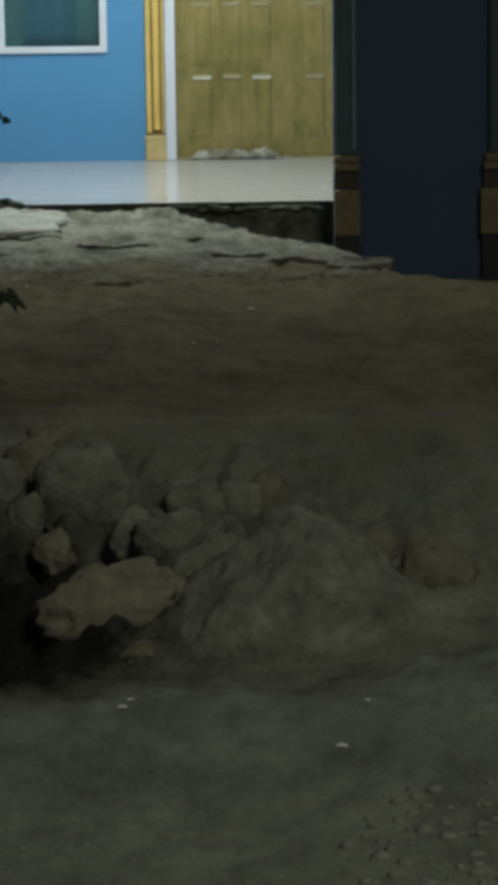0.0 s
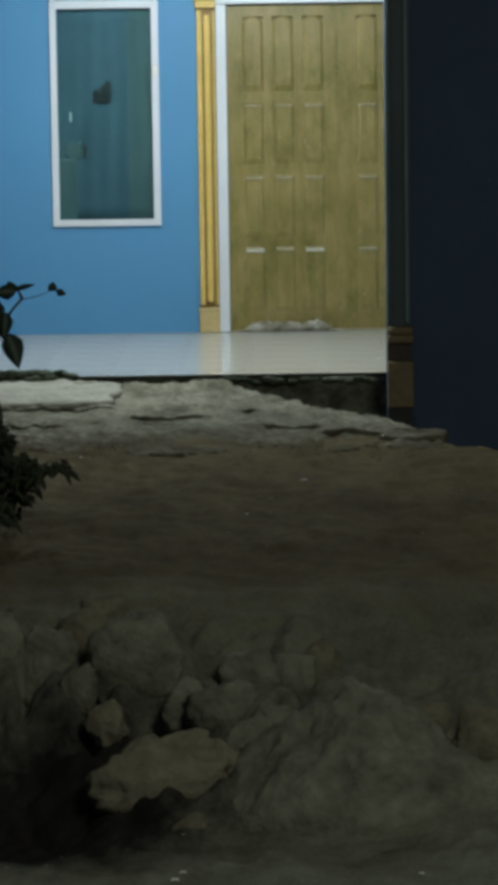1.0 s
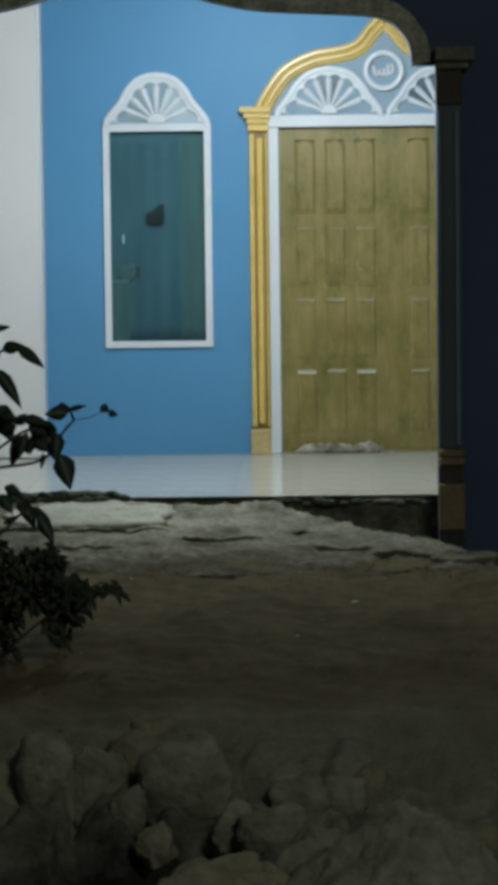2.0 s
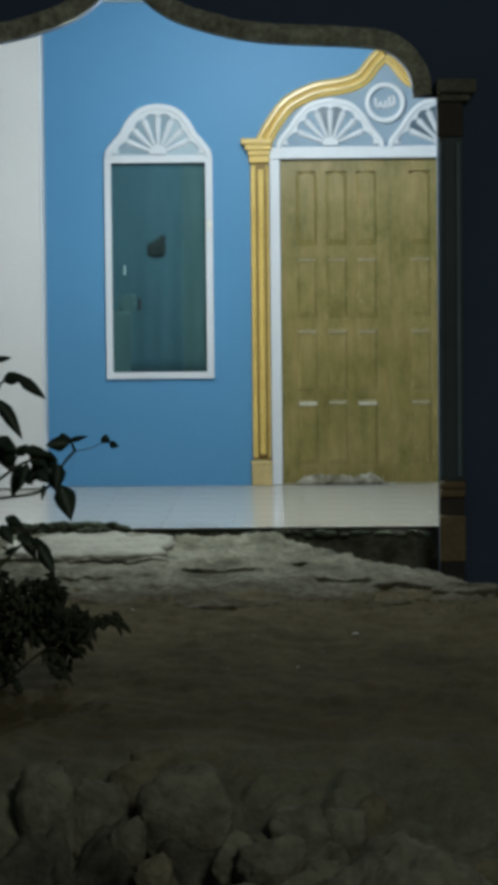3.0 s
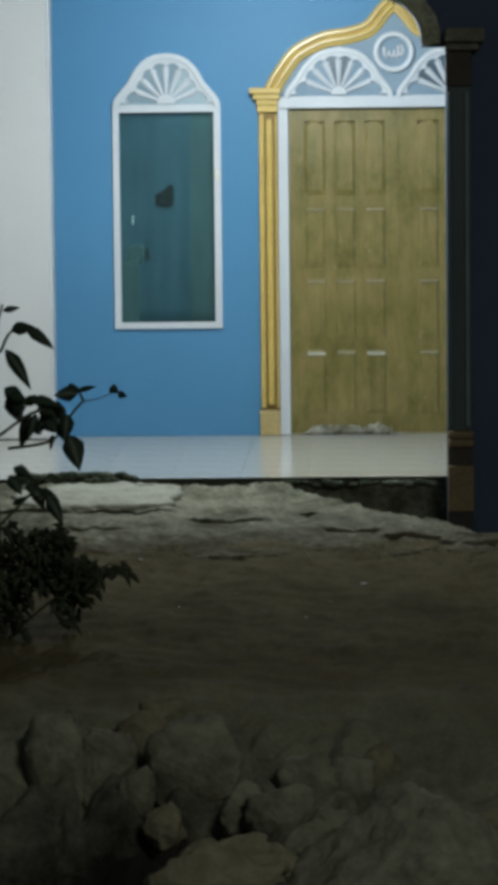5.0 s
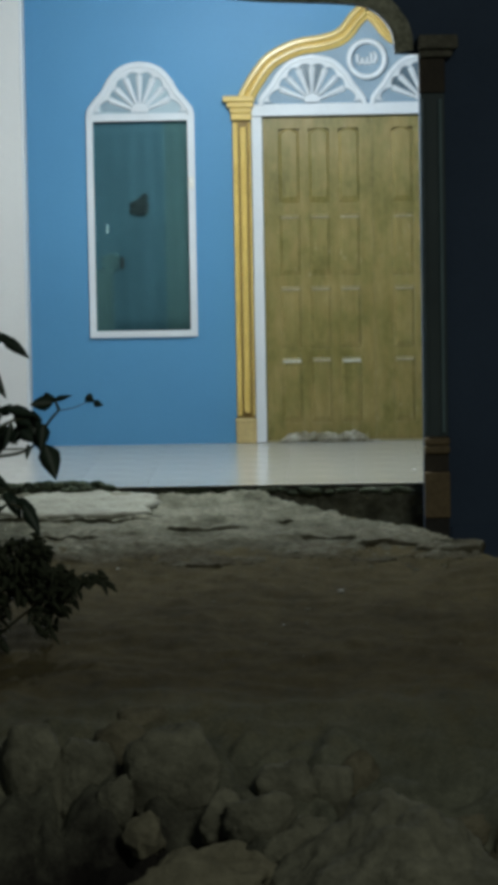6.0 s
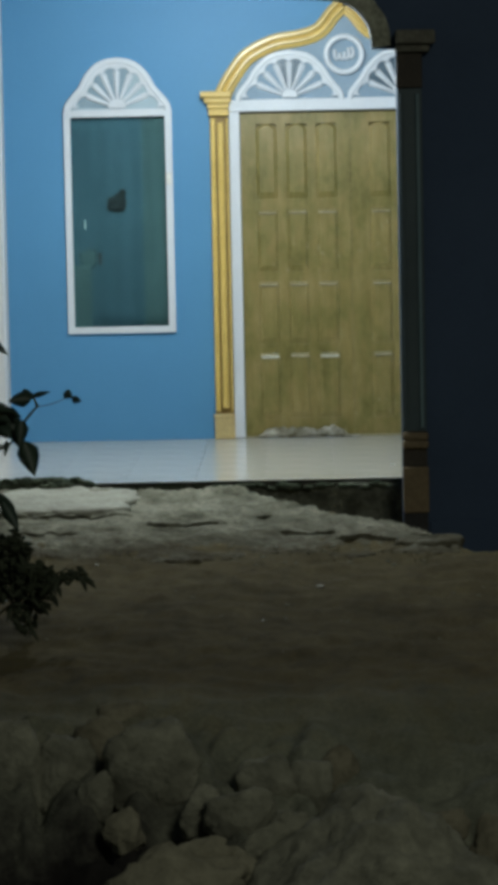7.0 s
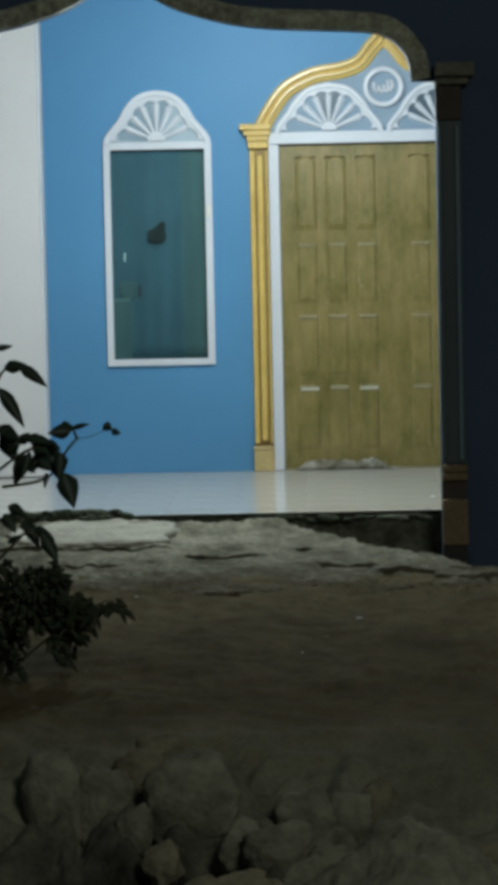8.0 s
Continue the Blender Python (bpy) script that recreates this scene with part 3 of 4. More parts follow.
        bm.faces.new(ring[-1][::-1])
        part("ray", bm, WHITE, parent)
    for k in dark:
        a0, a1 = math.pi * (k + 0.06) / gaps, math.pi * (k + 0.94) / gaps
        bm = bmesh.new()
        o = Vector((cx, y - 0.0055, hz))
        r1 = reach((a0 + a1) / 2) - 0.74 * width
        pts = [(hub * 1.05, a0), (r1 * 0.92, a0), (r1, (a0 + a1) / 2), (r1 * 0.92, a1), (hub * 1.05, a1)]
        f = bm.faces.new([bm.verts.new(o + Vector((r * math.cos(a), 0, r * math.sin(a)))) for r, a in pts])
        ret = bmesh.ops.extrude_face_region(bm, geom=[f])
        for v in ret["geom"]:
            if isinstance(v, bmesh.types.BMVert):
                v.co.y -= 0.002
        part("opening", bm, shade, parent, "darker gap between the rays")


win = root("window_1", (0, 0, 0), "tall white-framed window with tinted glass and sunburst fanlight", "window", kind="structure")
frame_bm = pierced([-1.102, -1.060, -0.444, -0.398], [0.705, 0.746, 2.112, 2.160], {(1, 1)}, -0.022, 0.022)
bmesh.ops.bevel(frame_bm, geom=[e for e in frame_bm.edges if all(abs(v.co.y + 0.022) < 1e-5 for v in e.verts) and e.calc_face_angle(0) > 1], offset=0.006, segments=2, affect="EDGES")
part("window_frame", frame_bm, WHITE, win)
glass = part("pane", boxed(-1.062, -0.442, 0.002, 0.007, 0.744, 2.114), GLASS, win, "dark teal tinted glass")
glass.visible_shadow = False
fan(win, -0.750, 2.150, FAN_W, 0.080, -0.002, 7, 0.058, FAN_GLASS, FAN_GREY, dark=(3, 4, 5, 6, 7))
bm = bmesh.new()
box(bm, -0.442, -0.402, -0.03, -0.0225, 1.665, 1.745, bevel=0.004)
part("hinge", bm, LITTER, win, "small cream catch on the frame")


def curtain(x0, x1, z0, z1, y, mat, label):
    bm = bmesh.new()
    n, rows = 90, []
    for k in range(n + 1):
        x = x0 + (x1 - x0) * k / n
        rows.append([bm.verts.new((x, y + 0.0012 * math.sin(x * 62 + 0.8 * math.sin(z * 2 + x * 7)) + 0.002 * noise.noise((x * 9, z, 2)), z)) for z in [z0 + (z1 - z0) * j / 12 for j in range(13)]])
    for a, c in zip(rows, rows[1:]):
        for j in range(12):
            bm.faces.new([a[j], c[j], c[j + 1], a[j + 1]])
    ret = bmesh.ops.extrude_face_region(bm, geom=bm.faces[:])
    for v in ret["geom"]:
        if isinstance(v, bmesh.types.BMVert):
            v.co.y += 0.004
    return thing("curtain", bm, mat, label, "curtain", "window curtains", smooth=True)


curtain(-1.088, -0.60, 0.72, 2.14, 0.030, CURTAIN, "dark teal curtain hanging behind the window glass")
curtain(-0.64, -0.412, 0.72, 2.14, 0.036, CURTAIN_OLIVE, "olive green curtain hanging behind the window glass")
curtain(-1.075, -0.945, 0.72, 1.15, 0.024, CURTAIN_OLIVE, "short olive cloth hanging in the lower corner behind the glass")
bm = bmesh.new()
for ox, oz, w, h in ((-0.762, 1.570, 0.036, 0.024), (-0.728, 1.560, 0.022, 0.038), (-0.772, 1.540, 0.026, 0.022), (-0.745, 1.532, 0.034, 0.018), (-0.726, 1.610, 0.016, 0.018), (-0.740, 1.594, 0.022, 0.016)):
    bmesh.ops.create_icosphere(bm, subdivisions=3, radius=1.0, matrix=Matrix.Translation((-0.757 + 1.4 * (ox + 0.745), 0.017, 1.575 + 1.3 * (oz - 1.575))) @ Matrix.Diagonal((1.4 * w, 0.006, 1.3 * h, 1)))
for v in bm.verts:
    v.co += Vector((0.012, 0.0, 0.012)) * noise.noise(v.co * 45)
thing("hanging_ornament", bm, ORNAMENT, "small dark ornament hung behind the window glass", "ornament")
bm = boxed(-0.898, -0.874, 0.020, 0.028, 1.15, 1.23, bevel=0.003)
thing("tassel", bm, DARK, "small dark upright mark behind the window glass", "tassel")
# reflection in the pane, modelled as a white strip behind it
bm = boxed(-0.984, -0.973, 0.010, 0.016, 1.385, 1.445, bevel=0.002)
thing("reflection_strip", bm, LITTER, "narrow white strip behind the glass, made as a reflection in it", "paper strip")
# paler reflected patch, modelled as a flat blob against the curtain
bm = bmesh.new()
bmesh.ops.create_icosphere(bm, subdivisions=3, radius=1.0)
for v in bm.verts:
    k = 1 + 0.5 * noise.noise(v.co * 1.7) + 0.2 * noise.noise(v.co * 5)
    v.co = Vector((-0.955 + 0.062 * v.co.x * k, 0.030 + 0.0025 * v.co.y, 1.195 + 0.058 * v.co.z * k))
thing("reflection_blob", bm, CURTAIN_OLIVE, "small pale green blob behind the glass, made as a reflection in it", "cloth", smooth=True)

# ---------------------------------------------------------------- door and surround
DX0, DX1 = 0.044, 1.462
MID = 0.758
door = root("door_1", (0, 0, 0), "closed olive-brown panelled wooden double door", "door", kind="structure")
part("jamb", boxed(-0.026, 0.0425, -0.03, 0.10, 0.002, 2.125, bevel=0.006), WHITE, door, "white painted door jamb")
part("jamb", boxed(1.4635, 1.524, -0.03, 0.10, 0.002, 2.125, bevel=0.006), WHITE, door, "white painted door jamb")
part("lintel", boxed(-0.026, 1.524, -0.034, 0.10, 2.127, 2.205, bevel=0.006), WHITE, door, "white painted lintel bar")


def leaf_door(x0, x1, s):
    xs = [x0, x0 + s, x0 + s + 0.137, x0 + s + 0.195, x0 + s + 0.332, x0 + s + 0.390, x0 + s + 0.527, x1]
    zs = [0.012, 0.125, 0.552, 0.610, 1.018, 1.085, 1.488, 1.560, 2.045, 2.122]
    holes = {(i, j) for i in (1, 3, 5) for j in (1, 3, 5, 7)}
    leaf = part("leaf", pierced(xs, zs, holes, 0.020, 0.052), DOOR, door)
    part("backing", boxed(x0 + 0.01, x1 - 0.01, 0.054, 0.062, 0.02, 2.11), DOOR, leaf)
    for i in (1, 3, 5):
        for j in (1, 3, 5, 7):
            a, c, z0, z1 = xs[i] + 0.001, xs[i + 1] - 0.001, zs[j] + 0.001, zs[j + 1] - 0.001
            bm = bmesh.new()
            n = 8
            arch = [(c - (c - a) * k / n, z1 - (0.0 if j < 7 else 0.03 * (2 * k / n - 1) ** 2)) for k in range(n + 1)]
            outer = [(a, z0), (c, z0)] + arch
            cx, cz = (a + c) / 2, (z0 + z1) / 2
            levels = []
            for y, side, low, high in ((0.0535, 0, 0, 0), (0.0203, 0, 0, 0), (0.0165, 0.010, 0.020, 0.002), (0.0120, 0.019, 0.040, 0.010)):
                fx = 1 - 2 * side / (c - a)
                fz = 1 - (low + high) / (z1 - z0)
                levels.append([bm.verts.new((cx + (x - cx) * fx, y, z0 + low + (z - z0) * fz)) for x, z in outer])
            for p, q in zip(levels, levels[1:]):
                for k in range(len(outer)):
                    m = (k + 1) % len(outer)
                    bm.faces.new([p[k], p[m], q[m], q[k]])
            bm.faces.new(levels[-1])
            part("panel", bm, DOOR, leaf)
            # highlight along each panel's top, painted as a pale strip; two are brighter
            bright = j == 1 and i != 3 and x0 < 0.5
            if j < 7:
                part("ledge", boxed(a + 0.006, c - 0.006, 0.004, 0.0122, z1 - (0.034 if bright else 0.028), z1 - 0.012, bevel=0.003), LEDGE_HIGHLIGHT if bright else DUST_HIGHLIGHT, leaf, "ledge coloured pale for dust and the panel top's highlight")


leaf_door(DX0, MID - 0.0008, 0.101)
leaf_door(MID + 0.0008, DX1, 0.124)
part("threshold", boxed(0.044, 1.462, -0.012, 0.12, 0.001, 0.010), DUST_HIGHLIGHT, door, "dusty worn threshold")

# transom: pale blue tympanum with two sunburst fans and a medallion
surround = root("door_surround", (0, 0, 0), "gold-painted ogee door surround with white sunbursts and medallion", "door surround", kind="structure")
TX = 0.735
YELLOW_HALF = spline([(0.850, 2.215), (0.835, 2.27), (0.771, 2.384), (0.66, 2.520), (0.476, 2.612), (0.30, 2.642), (0.190, 2.680), (0.110, 2.775), (0.03, 2.850), (0.0, 2.862)], 6)
gold_line = [Vector((TX - p.x, p.y)) for p in YELLOW_HALF] + [Vector((TX + p.x, p.y)) for p in YELLOW_HALF[::-1][1:]]
bm = bmesh.new()
fv = [bm.verts.new((p.x, -0.008, p.y)) for p in gold_line]
bv = [bm.verts.new((p.x, -0.002, p.y)) for p in gold_line]
bm.faces.new(fv)
bm.faces.new(bv[::-1])
for k in range(len(gold_line)):
    m = (k + 1) % len(gold_line)
    bm.faces.new([fv[k], bv[k], bv[m], fv[m]])
part("tympanum", bm, PALE_BLUE, surround, "pale blue tympanum panel")
bm = sweep(bmesh.new(), gold_line, [(-0.006, -0.003), (-0.006, -0.050), (0.008, -0.068), (0.026, -0.068), (0.034, -0.044), (0.046, -0.038), (0.056, -0.054), (0.070, -0.054), (0.078, -0.030), (0.098, -0.026), (0.104, -0.009)])
part("arch", bm, GOLD, surround)
FAN_D = [(0.354, 0.0), (0.340, 0.055), (0.272, 0.142), (0.222, 0.218), (0.132, 0.296), (0.0, 0.325)]
fan(surround, 0.372, 2.196, FAN_D, 0.068, -0.008, 7, 0.050, PALE_BLUE, FAN_DARK, dark=(3, 4))
fan(surround, 1.098, 2.196, FAN_D, 0.068, -0.008, 7, 0.050, PALE_BLUE, FAN_DARK, dark=(4, 5, 6))
bm = bmesh.new()
n = 48
rows = [[bm.verts.new((TX - 0.005 + r * math.cos(6.28319 * k / n), y, 2.484 + r * math.sin(6.28319 * k / n))) for k in range(n)] for r, y in ((0.132, -0.009), (0.132, -0.034), (0.124, -0.040), (0.106, -0.040), (0.098, -0.034), (0.098, -0.009))]
for a, c in zip(rows, rows[1:]):
    for k in range(n):
        bm.faces.new([a[k], a[(k + 1) % n], c[(k + 1) % n], c[k]])
part("medallion_ring", bm, WHITE, surround, "white medallion ring", smooth=True)
STROKES = (
    ((-0.064, 0.030), (-0.060, -0.018), (-0.046, -0.030), (-0.033, -0.014), (-0.031, 0.008)),
    ((-0.031, 0.000), (-0.024, -0.027), (-0.008, -0.030), (0.001, -0.010), (0.004, 0.014)),
    ((0.004, -0.024), (0.020, -0.029), (0.031, -0.004), (0.024, 0.040)),
    ((0.036, -0.026), (0.054, -0.010), (0.057, 0.018), (0.044, 0.044)),
)
for stroke in STROKES:
    line = spline(stroke, 5)
    part("stroke", tube(bmesh.new(), [(TX - 0.003 + p.x, -0.014, 2.486 + p.y) for p in line], 0.013, 0.010, 6), WHITE, surround, "white raised calligraphic stroke", smooth=True)


def door_pilaster(x0, x1, mirror):
    flip = lambda a, c: (2 * TX - c, 2 * TX - a) if mirror else (a, c)

    def add(name, pieces, note=""):
        bm = bmesh.new()
        for a, c, y, z0, z1, bev in pieces:
            box(bm, *flip(a, c), y, -0.003, z0, z1, bevel=bev)
        part(name, bm, GOLD_DULL if name == "plinth" else GOLD, pil, note)

    # shaft behind the flutes, coloured dark as the grooves' shadow
    pil = part("pilaster", boxed(*flip(x0, x1), -0.014, -0.003, 0.162, 2.10, bevel=0.003), GOLD_GROOVE_SHADE, surround)
    add("flute", [(x0 + 0.002, x0 + 0.036, -0.060, 0.18, 2.09, 0.009), (x0 + 0.048, x0 + 0.091, -0.066, 0.20, 2.06, 0.012), (x0 + 0.104, x0 + 0.121, -0.058, 0.18, 2.09, 0.009)])
    add("capital", [(x0 - 0.008, x1 + 0.004, -0.05, 2.102, 2.150, 0.008), (x0 - 0.014, x1 + 0.006, -0.062, 2.150, 2.185, 0.008), (x0 - 0.034, x1 + 0.02, -0.075, 2.185, 2.222, 0.008), (x0 - 0.058, x1 + 0.026, -0.092, 2.222, 2.262, 0.008)])
    add("plinth", [(x0 - 0.006, x1 + 0.004, -0.062, 0.002, 0.140, 0.004), (x0 - 0.010, x1 + 0.005, -0.068, 0.138, 0.164, 0.005)])


door_pilaster(-0.151, -0.0285, False)
door_pilaster(-0.151, -0.0285, True)


# ---------------------------------------------------------------- loose things on the porch
def rag(x0, x1, y, z, h, label):
    bm = bmesh.new()
    n, rows = 60, []
    for k in range(n + 1):
        x = x0 + (x1 - x0) * k / n
        s = 0.85 + 0.35 * noise.noise((x * 9, 3, 1)) + 0.25 * noise.noise((x * 30, 3, 1))
        s *= min(1.0, 0.35 + 6 * min(k / n, 1 - k / n))
        ring = []
        for q in range(10):
            a = 6.28319 * q / 10
            wob = 1 + 0.35 * noise.noise((x * 18, q * 1.3, 4))
            ring.append(bm.verts.new((x, y + 0.014 * math.cos(a) * wob, z + h * s * (0.5 + 0.5 * math.sin(a) * wob))))
        rows.append(ring)
    for a, c in zip(rows, rows[1:]):
        for q in range(10):
            bm.faces.new([a[q], a[(q + 1) % 10], c[(q + 1) % 10], c[q]])
    bm.faces.new(rows[0])
    bm.faces.new(rows[-1][::-1])
    for v in bm.verts:
        v.co.z = max(v.co.z, z)
    thing("rag", bm, RAG, label, "rag", smooth=True)


rag(0.13, 0.715, -0.024, 0.001, 0.074, "crumpled dirty white rag stuffed along the foot of the door")
rag(0.67, 0.79, -0.055, 0.001, 0.020, "flat strip of white cloth on the porch tiles")


def scrap(x, y, z, size, label, mat=LITTER):
    bm = bmesh.new()
    bmesh.ops.create_icosphere(bm, subdivisions=2, radius=size)
    for v in bm.verts:
        v.co = Vector((v.co.x * 1.3, v.co.y, v.co.z * 0.45)) * (1 + 0.5 * noise.noise(v.co * (1.4 / size) + Vector((x, y, 0))))
        v.co += Vector((x, y, z))
    thing("scrap", bm, mat, label, "litter", "scraps of litter")


# white speck modelled in place of a specular glint on the floor
scrap(0.938, -2.16, 0.006, 0.009, "small white speck made as a glint on the tiles beside the arch")


# ---------------------------------------------------------------- broken concrete apron
def slab(x, y, rx, ry, thick, mat, turn, label, lift=0.0):
    bm = bmesh.new()
    n = 84
    edge = []
    for k in range(n):
        a = 6.28319 * k / n
        c, s = math.cos(a), math.sin(a)
        r = 1 / max(abs(c) ** 3.2 + abs(s) ** 3.2, 1e-6) ** (1 / 3.2)
        r *= 1 + 0.16 * noise.noise((c * 2 + x * 3, s * 2 + y * 3, 1)) + 0.10 * noise.noise((c * 6 + x, s * 6 + y, 2)) + 0.05 * noise.noise((c * 15 + x, s * 15 + y, 5))
        px, py = rx * r * c, ry * r * s
        edge.append((px * math.cos(turn) - py * math.sin(turn) + x, px * math.sin(turn) + py * math.cos(turn) + y))
    base = ground_height(x, y) + lift
    slope = 0.046

    def level(px, py):
        return base + slope * (py - y) + 0.014 * noise.noise((px * 5, py * 5, 2)) + 0.011 * noise.noise((px * 14, py * 14, 6)) + 0.007 * noise.noise((px * 35, py * 35, 9))

    rings = []
    for f, dz in ((0.0, thick), (0.12, thick), (0.24, thick), (0.36, thick), (0.48, thick), (0.60, thick), (0.70, thick), (0.79, thick), (0.87, thick), (0.94, thick), (0.985, thick - 0.010), (1.0, thick - 0.03), (0.95, thick - 0.045), (0.93, -0.12)):
        if f == 0.0:
            rings.append([bm.verts.new((x, y, level(x, y) + dz))])
            continue
        ring = []
        for k, (px, py) in enumerate(edge):
            wob = 0.012 * noise.noise((px * 25, py * 25, dz * 40)) if f > 0.9 else 0
            qx, qy = x + (px - x) * (f + wob), y + (py - y) * (f + wob)
            ring.append(bm.verts.new((qx, qy, level(qx, qy) + dz)))
        rings.append(ring)
    for k in range(n):
        bm.faces.new([rings[0][0], rings[1][k], rings[1][(k + 1) % n]])
    for a, c in zip(rings[1:], rings[2:]):
        for k in range(n):
            bm.faces.new([a[k], c[k], c[(k + 1) % n], a[(k + 1) % n]])
    thing("concrete_slab", bm, mat, label, "slab", "broken slabs before the porch", smooth=True)


slab(-0.98, -3.33, 0.46, 0.42, 0.068, CONCRETE_PALE, -0.04, "pale flat cement slab before the porch")
slab(1.04, -4.74, 0.17, 0.13, 0.030, CONCRETE, -0.25, "broken lump of concrete at the edge of a hollow")

# ledges of the apron: from x0 to x1, the line y = y0 + lean * (x - x0), waviness and height
LEDGES = (
    (-1.70, -0.46, -3.80, 0.02, 0.02, 0.016),
    (-0.47, 0.04, -4.00, -0.08, 0.03, 0.017),
    (0.12, 0.30, -3.88, 0.05, 0.03, 0.010),
    (0.22, 0.60, -4.42, 0.02, 0.05, 0.015),
    (0.54, 1.30, -4.58, -0.10, 0.09, 0.022),
    (-1.50, -0.70, -4.42, 0.10, 0.10, 0.008),
)


def build_apron():
    """Old concrete poured in uneven layers: low overhanging ledges and a ragged outline that sinks into the earth."""
    st, grid, verts = 0.02, {}, []
    for i in range(200):
        for j in range(150):
            x, y = -2.62 + i * st, -2.82 - j * 0.017
            rag1 = 0.16 * noise.noise((x * 2.5, y * 2.5, 8)) + 0.06 * noise.noise((x * 9, y * 9, 8)) + 0.04 * noise.noise((x * 21, y * 21, 8))
            inside = min(pit_edge(x) - 0.02 - y + 0.4 * rag1, y + 5.10 + 1.4 * rag1, 1.26 - x + rag1)
            if inside < -0.03:
                continue
            z = ground_height(x, y) + 0.014 * step(-5.2, -4.2, y) + 0.016 * noise.noise((x * 2.6, y * 2.6, 3)) + 0.010 * noise.noise((x * 8, y * 8, 4))
            z += 0.012 * noise.noise((x * 19, y * 19, 5)) + 0.008 * noise.noise((x * 41, y * 41, 6))
            z += 0.026 * step(-3.35, -2.95, y) * (1 - step(0.0, 0.4, x))
            pull = 0.0
            for x0, x1, y0, lean, wavy, high in LEDGES:
                if x0 < x < x1:
                    d = y - (y0 + lean * (x - x0) + wavy * noise.noise((x * 5, y0, 31)) + 0.4 * wavy * noise.noise((x * 14, y0, 32)))
                    w = step(0.0, 0.10, x - x0) * step(0.0, 0.10, x1 - x)
                    w *= 0.65 + 0.5 * noise.noise((x * 7, y0, 33))
                    if d > 0:
                        z += high * w * math.exp(-d / 0.35)
                        pull += 0.07 * w * math.exp(-((d / 0.04) ** 2))
                    else:
                        z -= 0.6 * high * w * math.exp(-((d / 0.10) ** 2))
            z = min(z, -0.022)
            if inside < 0.03:
                z -= 0.10 * (1 - max(0.0, inside) / 0.03)
            grid[i, j] = len(verts)
            verts.append((x, y - pull, z))
    faces = []
    for i, j in grid:
        quad = [(i, j), (i + 1, j), (i + 1, j + 1), (i, j + 1)]
        if all(q in grid for q in quad):
            faces.append([grid[q] for q in quad][::-1])
    me = bpy.data.meshes.new("concrete_apron")
    me.from_pydata(verts, [], faces)
    me.materials.append(CONCRETE)
    me.polygons.foreach_set("use_smooth", [True] * len(faces))
    tagged(new("concrete_apron", me), "cracked layered old concrete apron before the porch", "apron", kind="structure")


build_apron()


# dark rubble and moss along the porch edge
def lump(name, x, y, z, r, squash, mat, label, category, group, seed, sub=3, rough=0.35, sharp=1.0, kind="", turn=0.0, flat=0.80):
    bm = bmesh.new()
    bmesh.ops.create_icosphere(bm, subdivisions=sub, radius=1.0)
    off = Vector((seed * 3.7, seed * 1.9, seed * 5.3))
    ct, st = math.cos(turn), math.sin(turn)
    for v in bm.verts:
        d = v.co.normalized()
        k = 1 + rough * noise.noise(d * 1.3 * sharp + off) + rough * 0.45 * noise.noise(d * 3.1 * sharp + off) + rough * 0.16 * noise.noise(d * 8 + off)
        # broken, flattened faces
        for q in range(8):
            m = Vector((noise.noise(off + Vector((q, 0, 0))), noise.noise(off + Vector((0, q + 9, 0))), noise.noise(off + Vector((0, 0, q + 20))))).normalized()
            k = min(k, flat / max(d.dot(m), 0.05))
        p = Vector((d.x * squash[0], d.y * squash[1], d.z * squash[2])) * k * r
        v.co = Vector((x + p.x * ct - p.z * st, y + p.y, z + p.x * st + p.z * ct))
    return thing(name, bm, mat, label, category, group, kind, smooth=True)


rnd = random.Random(5)
for k in range(52):
    x = -1.44 + (k % 26) * 0.026 + rnd.uniform(-0.012, 0.012)
    r = rnd.uniform(0.018, 0.040)
    lump("rubble", x, -2.89 + rnd.uniform(-0.05, 0.02), (-0.028 if k < 26 else 0.004) + rnd.uniform(-0.008, 0.016), r, (1.3, 0.9, 0.75), MOSS, "dark mossy rubble lump along the porch edge", "rubble", "rubble along the porch edge", k + 3, 2, 0.6)
for k in range(26):
    x = -0.72 + k * 0.064 + rnd.uniform(-0.02, 0.02)
    lump("rubble", x, -2.86 - 0.045 * (x + 0.7) + rnd.uniform(-0.02, 0.02), -0.040 + rnd.uniform(-0.012, 0.010), rnd.uniform(0.016, 0.034), (1.7, 1.0, 0.8), MOSS, "small dark crumb of mortar under the porch edge", "rubble", "rubble along the porch edge", k + 43, 2, 0.6)

# ---------------------------------------------------------------- stone bank between yard and lane
BANK = "stones of the bank"


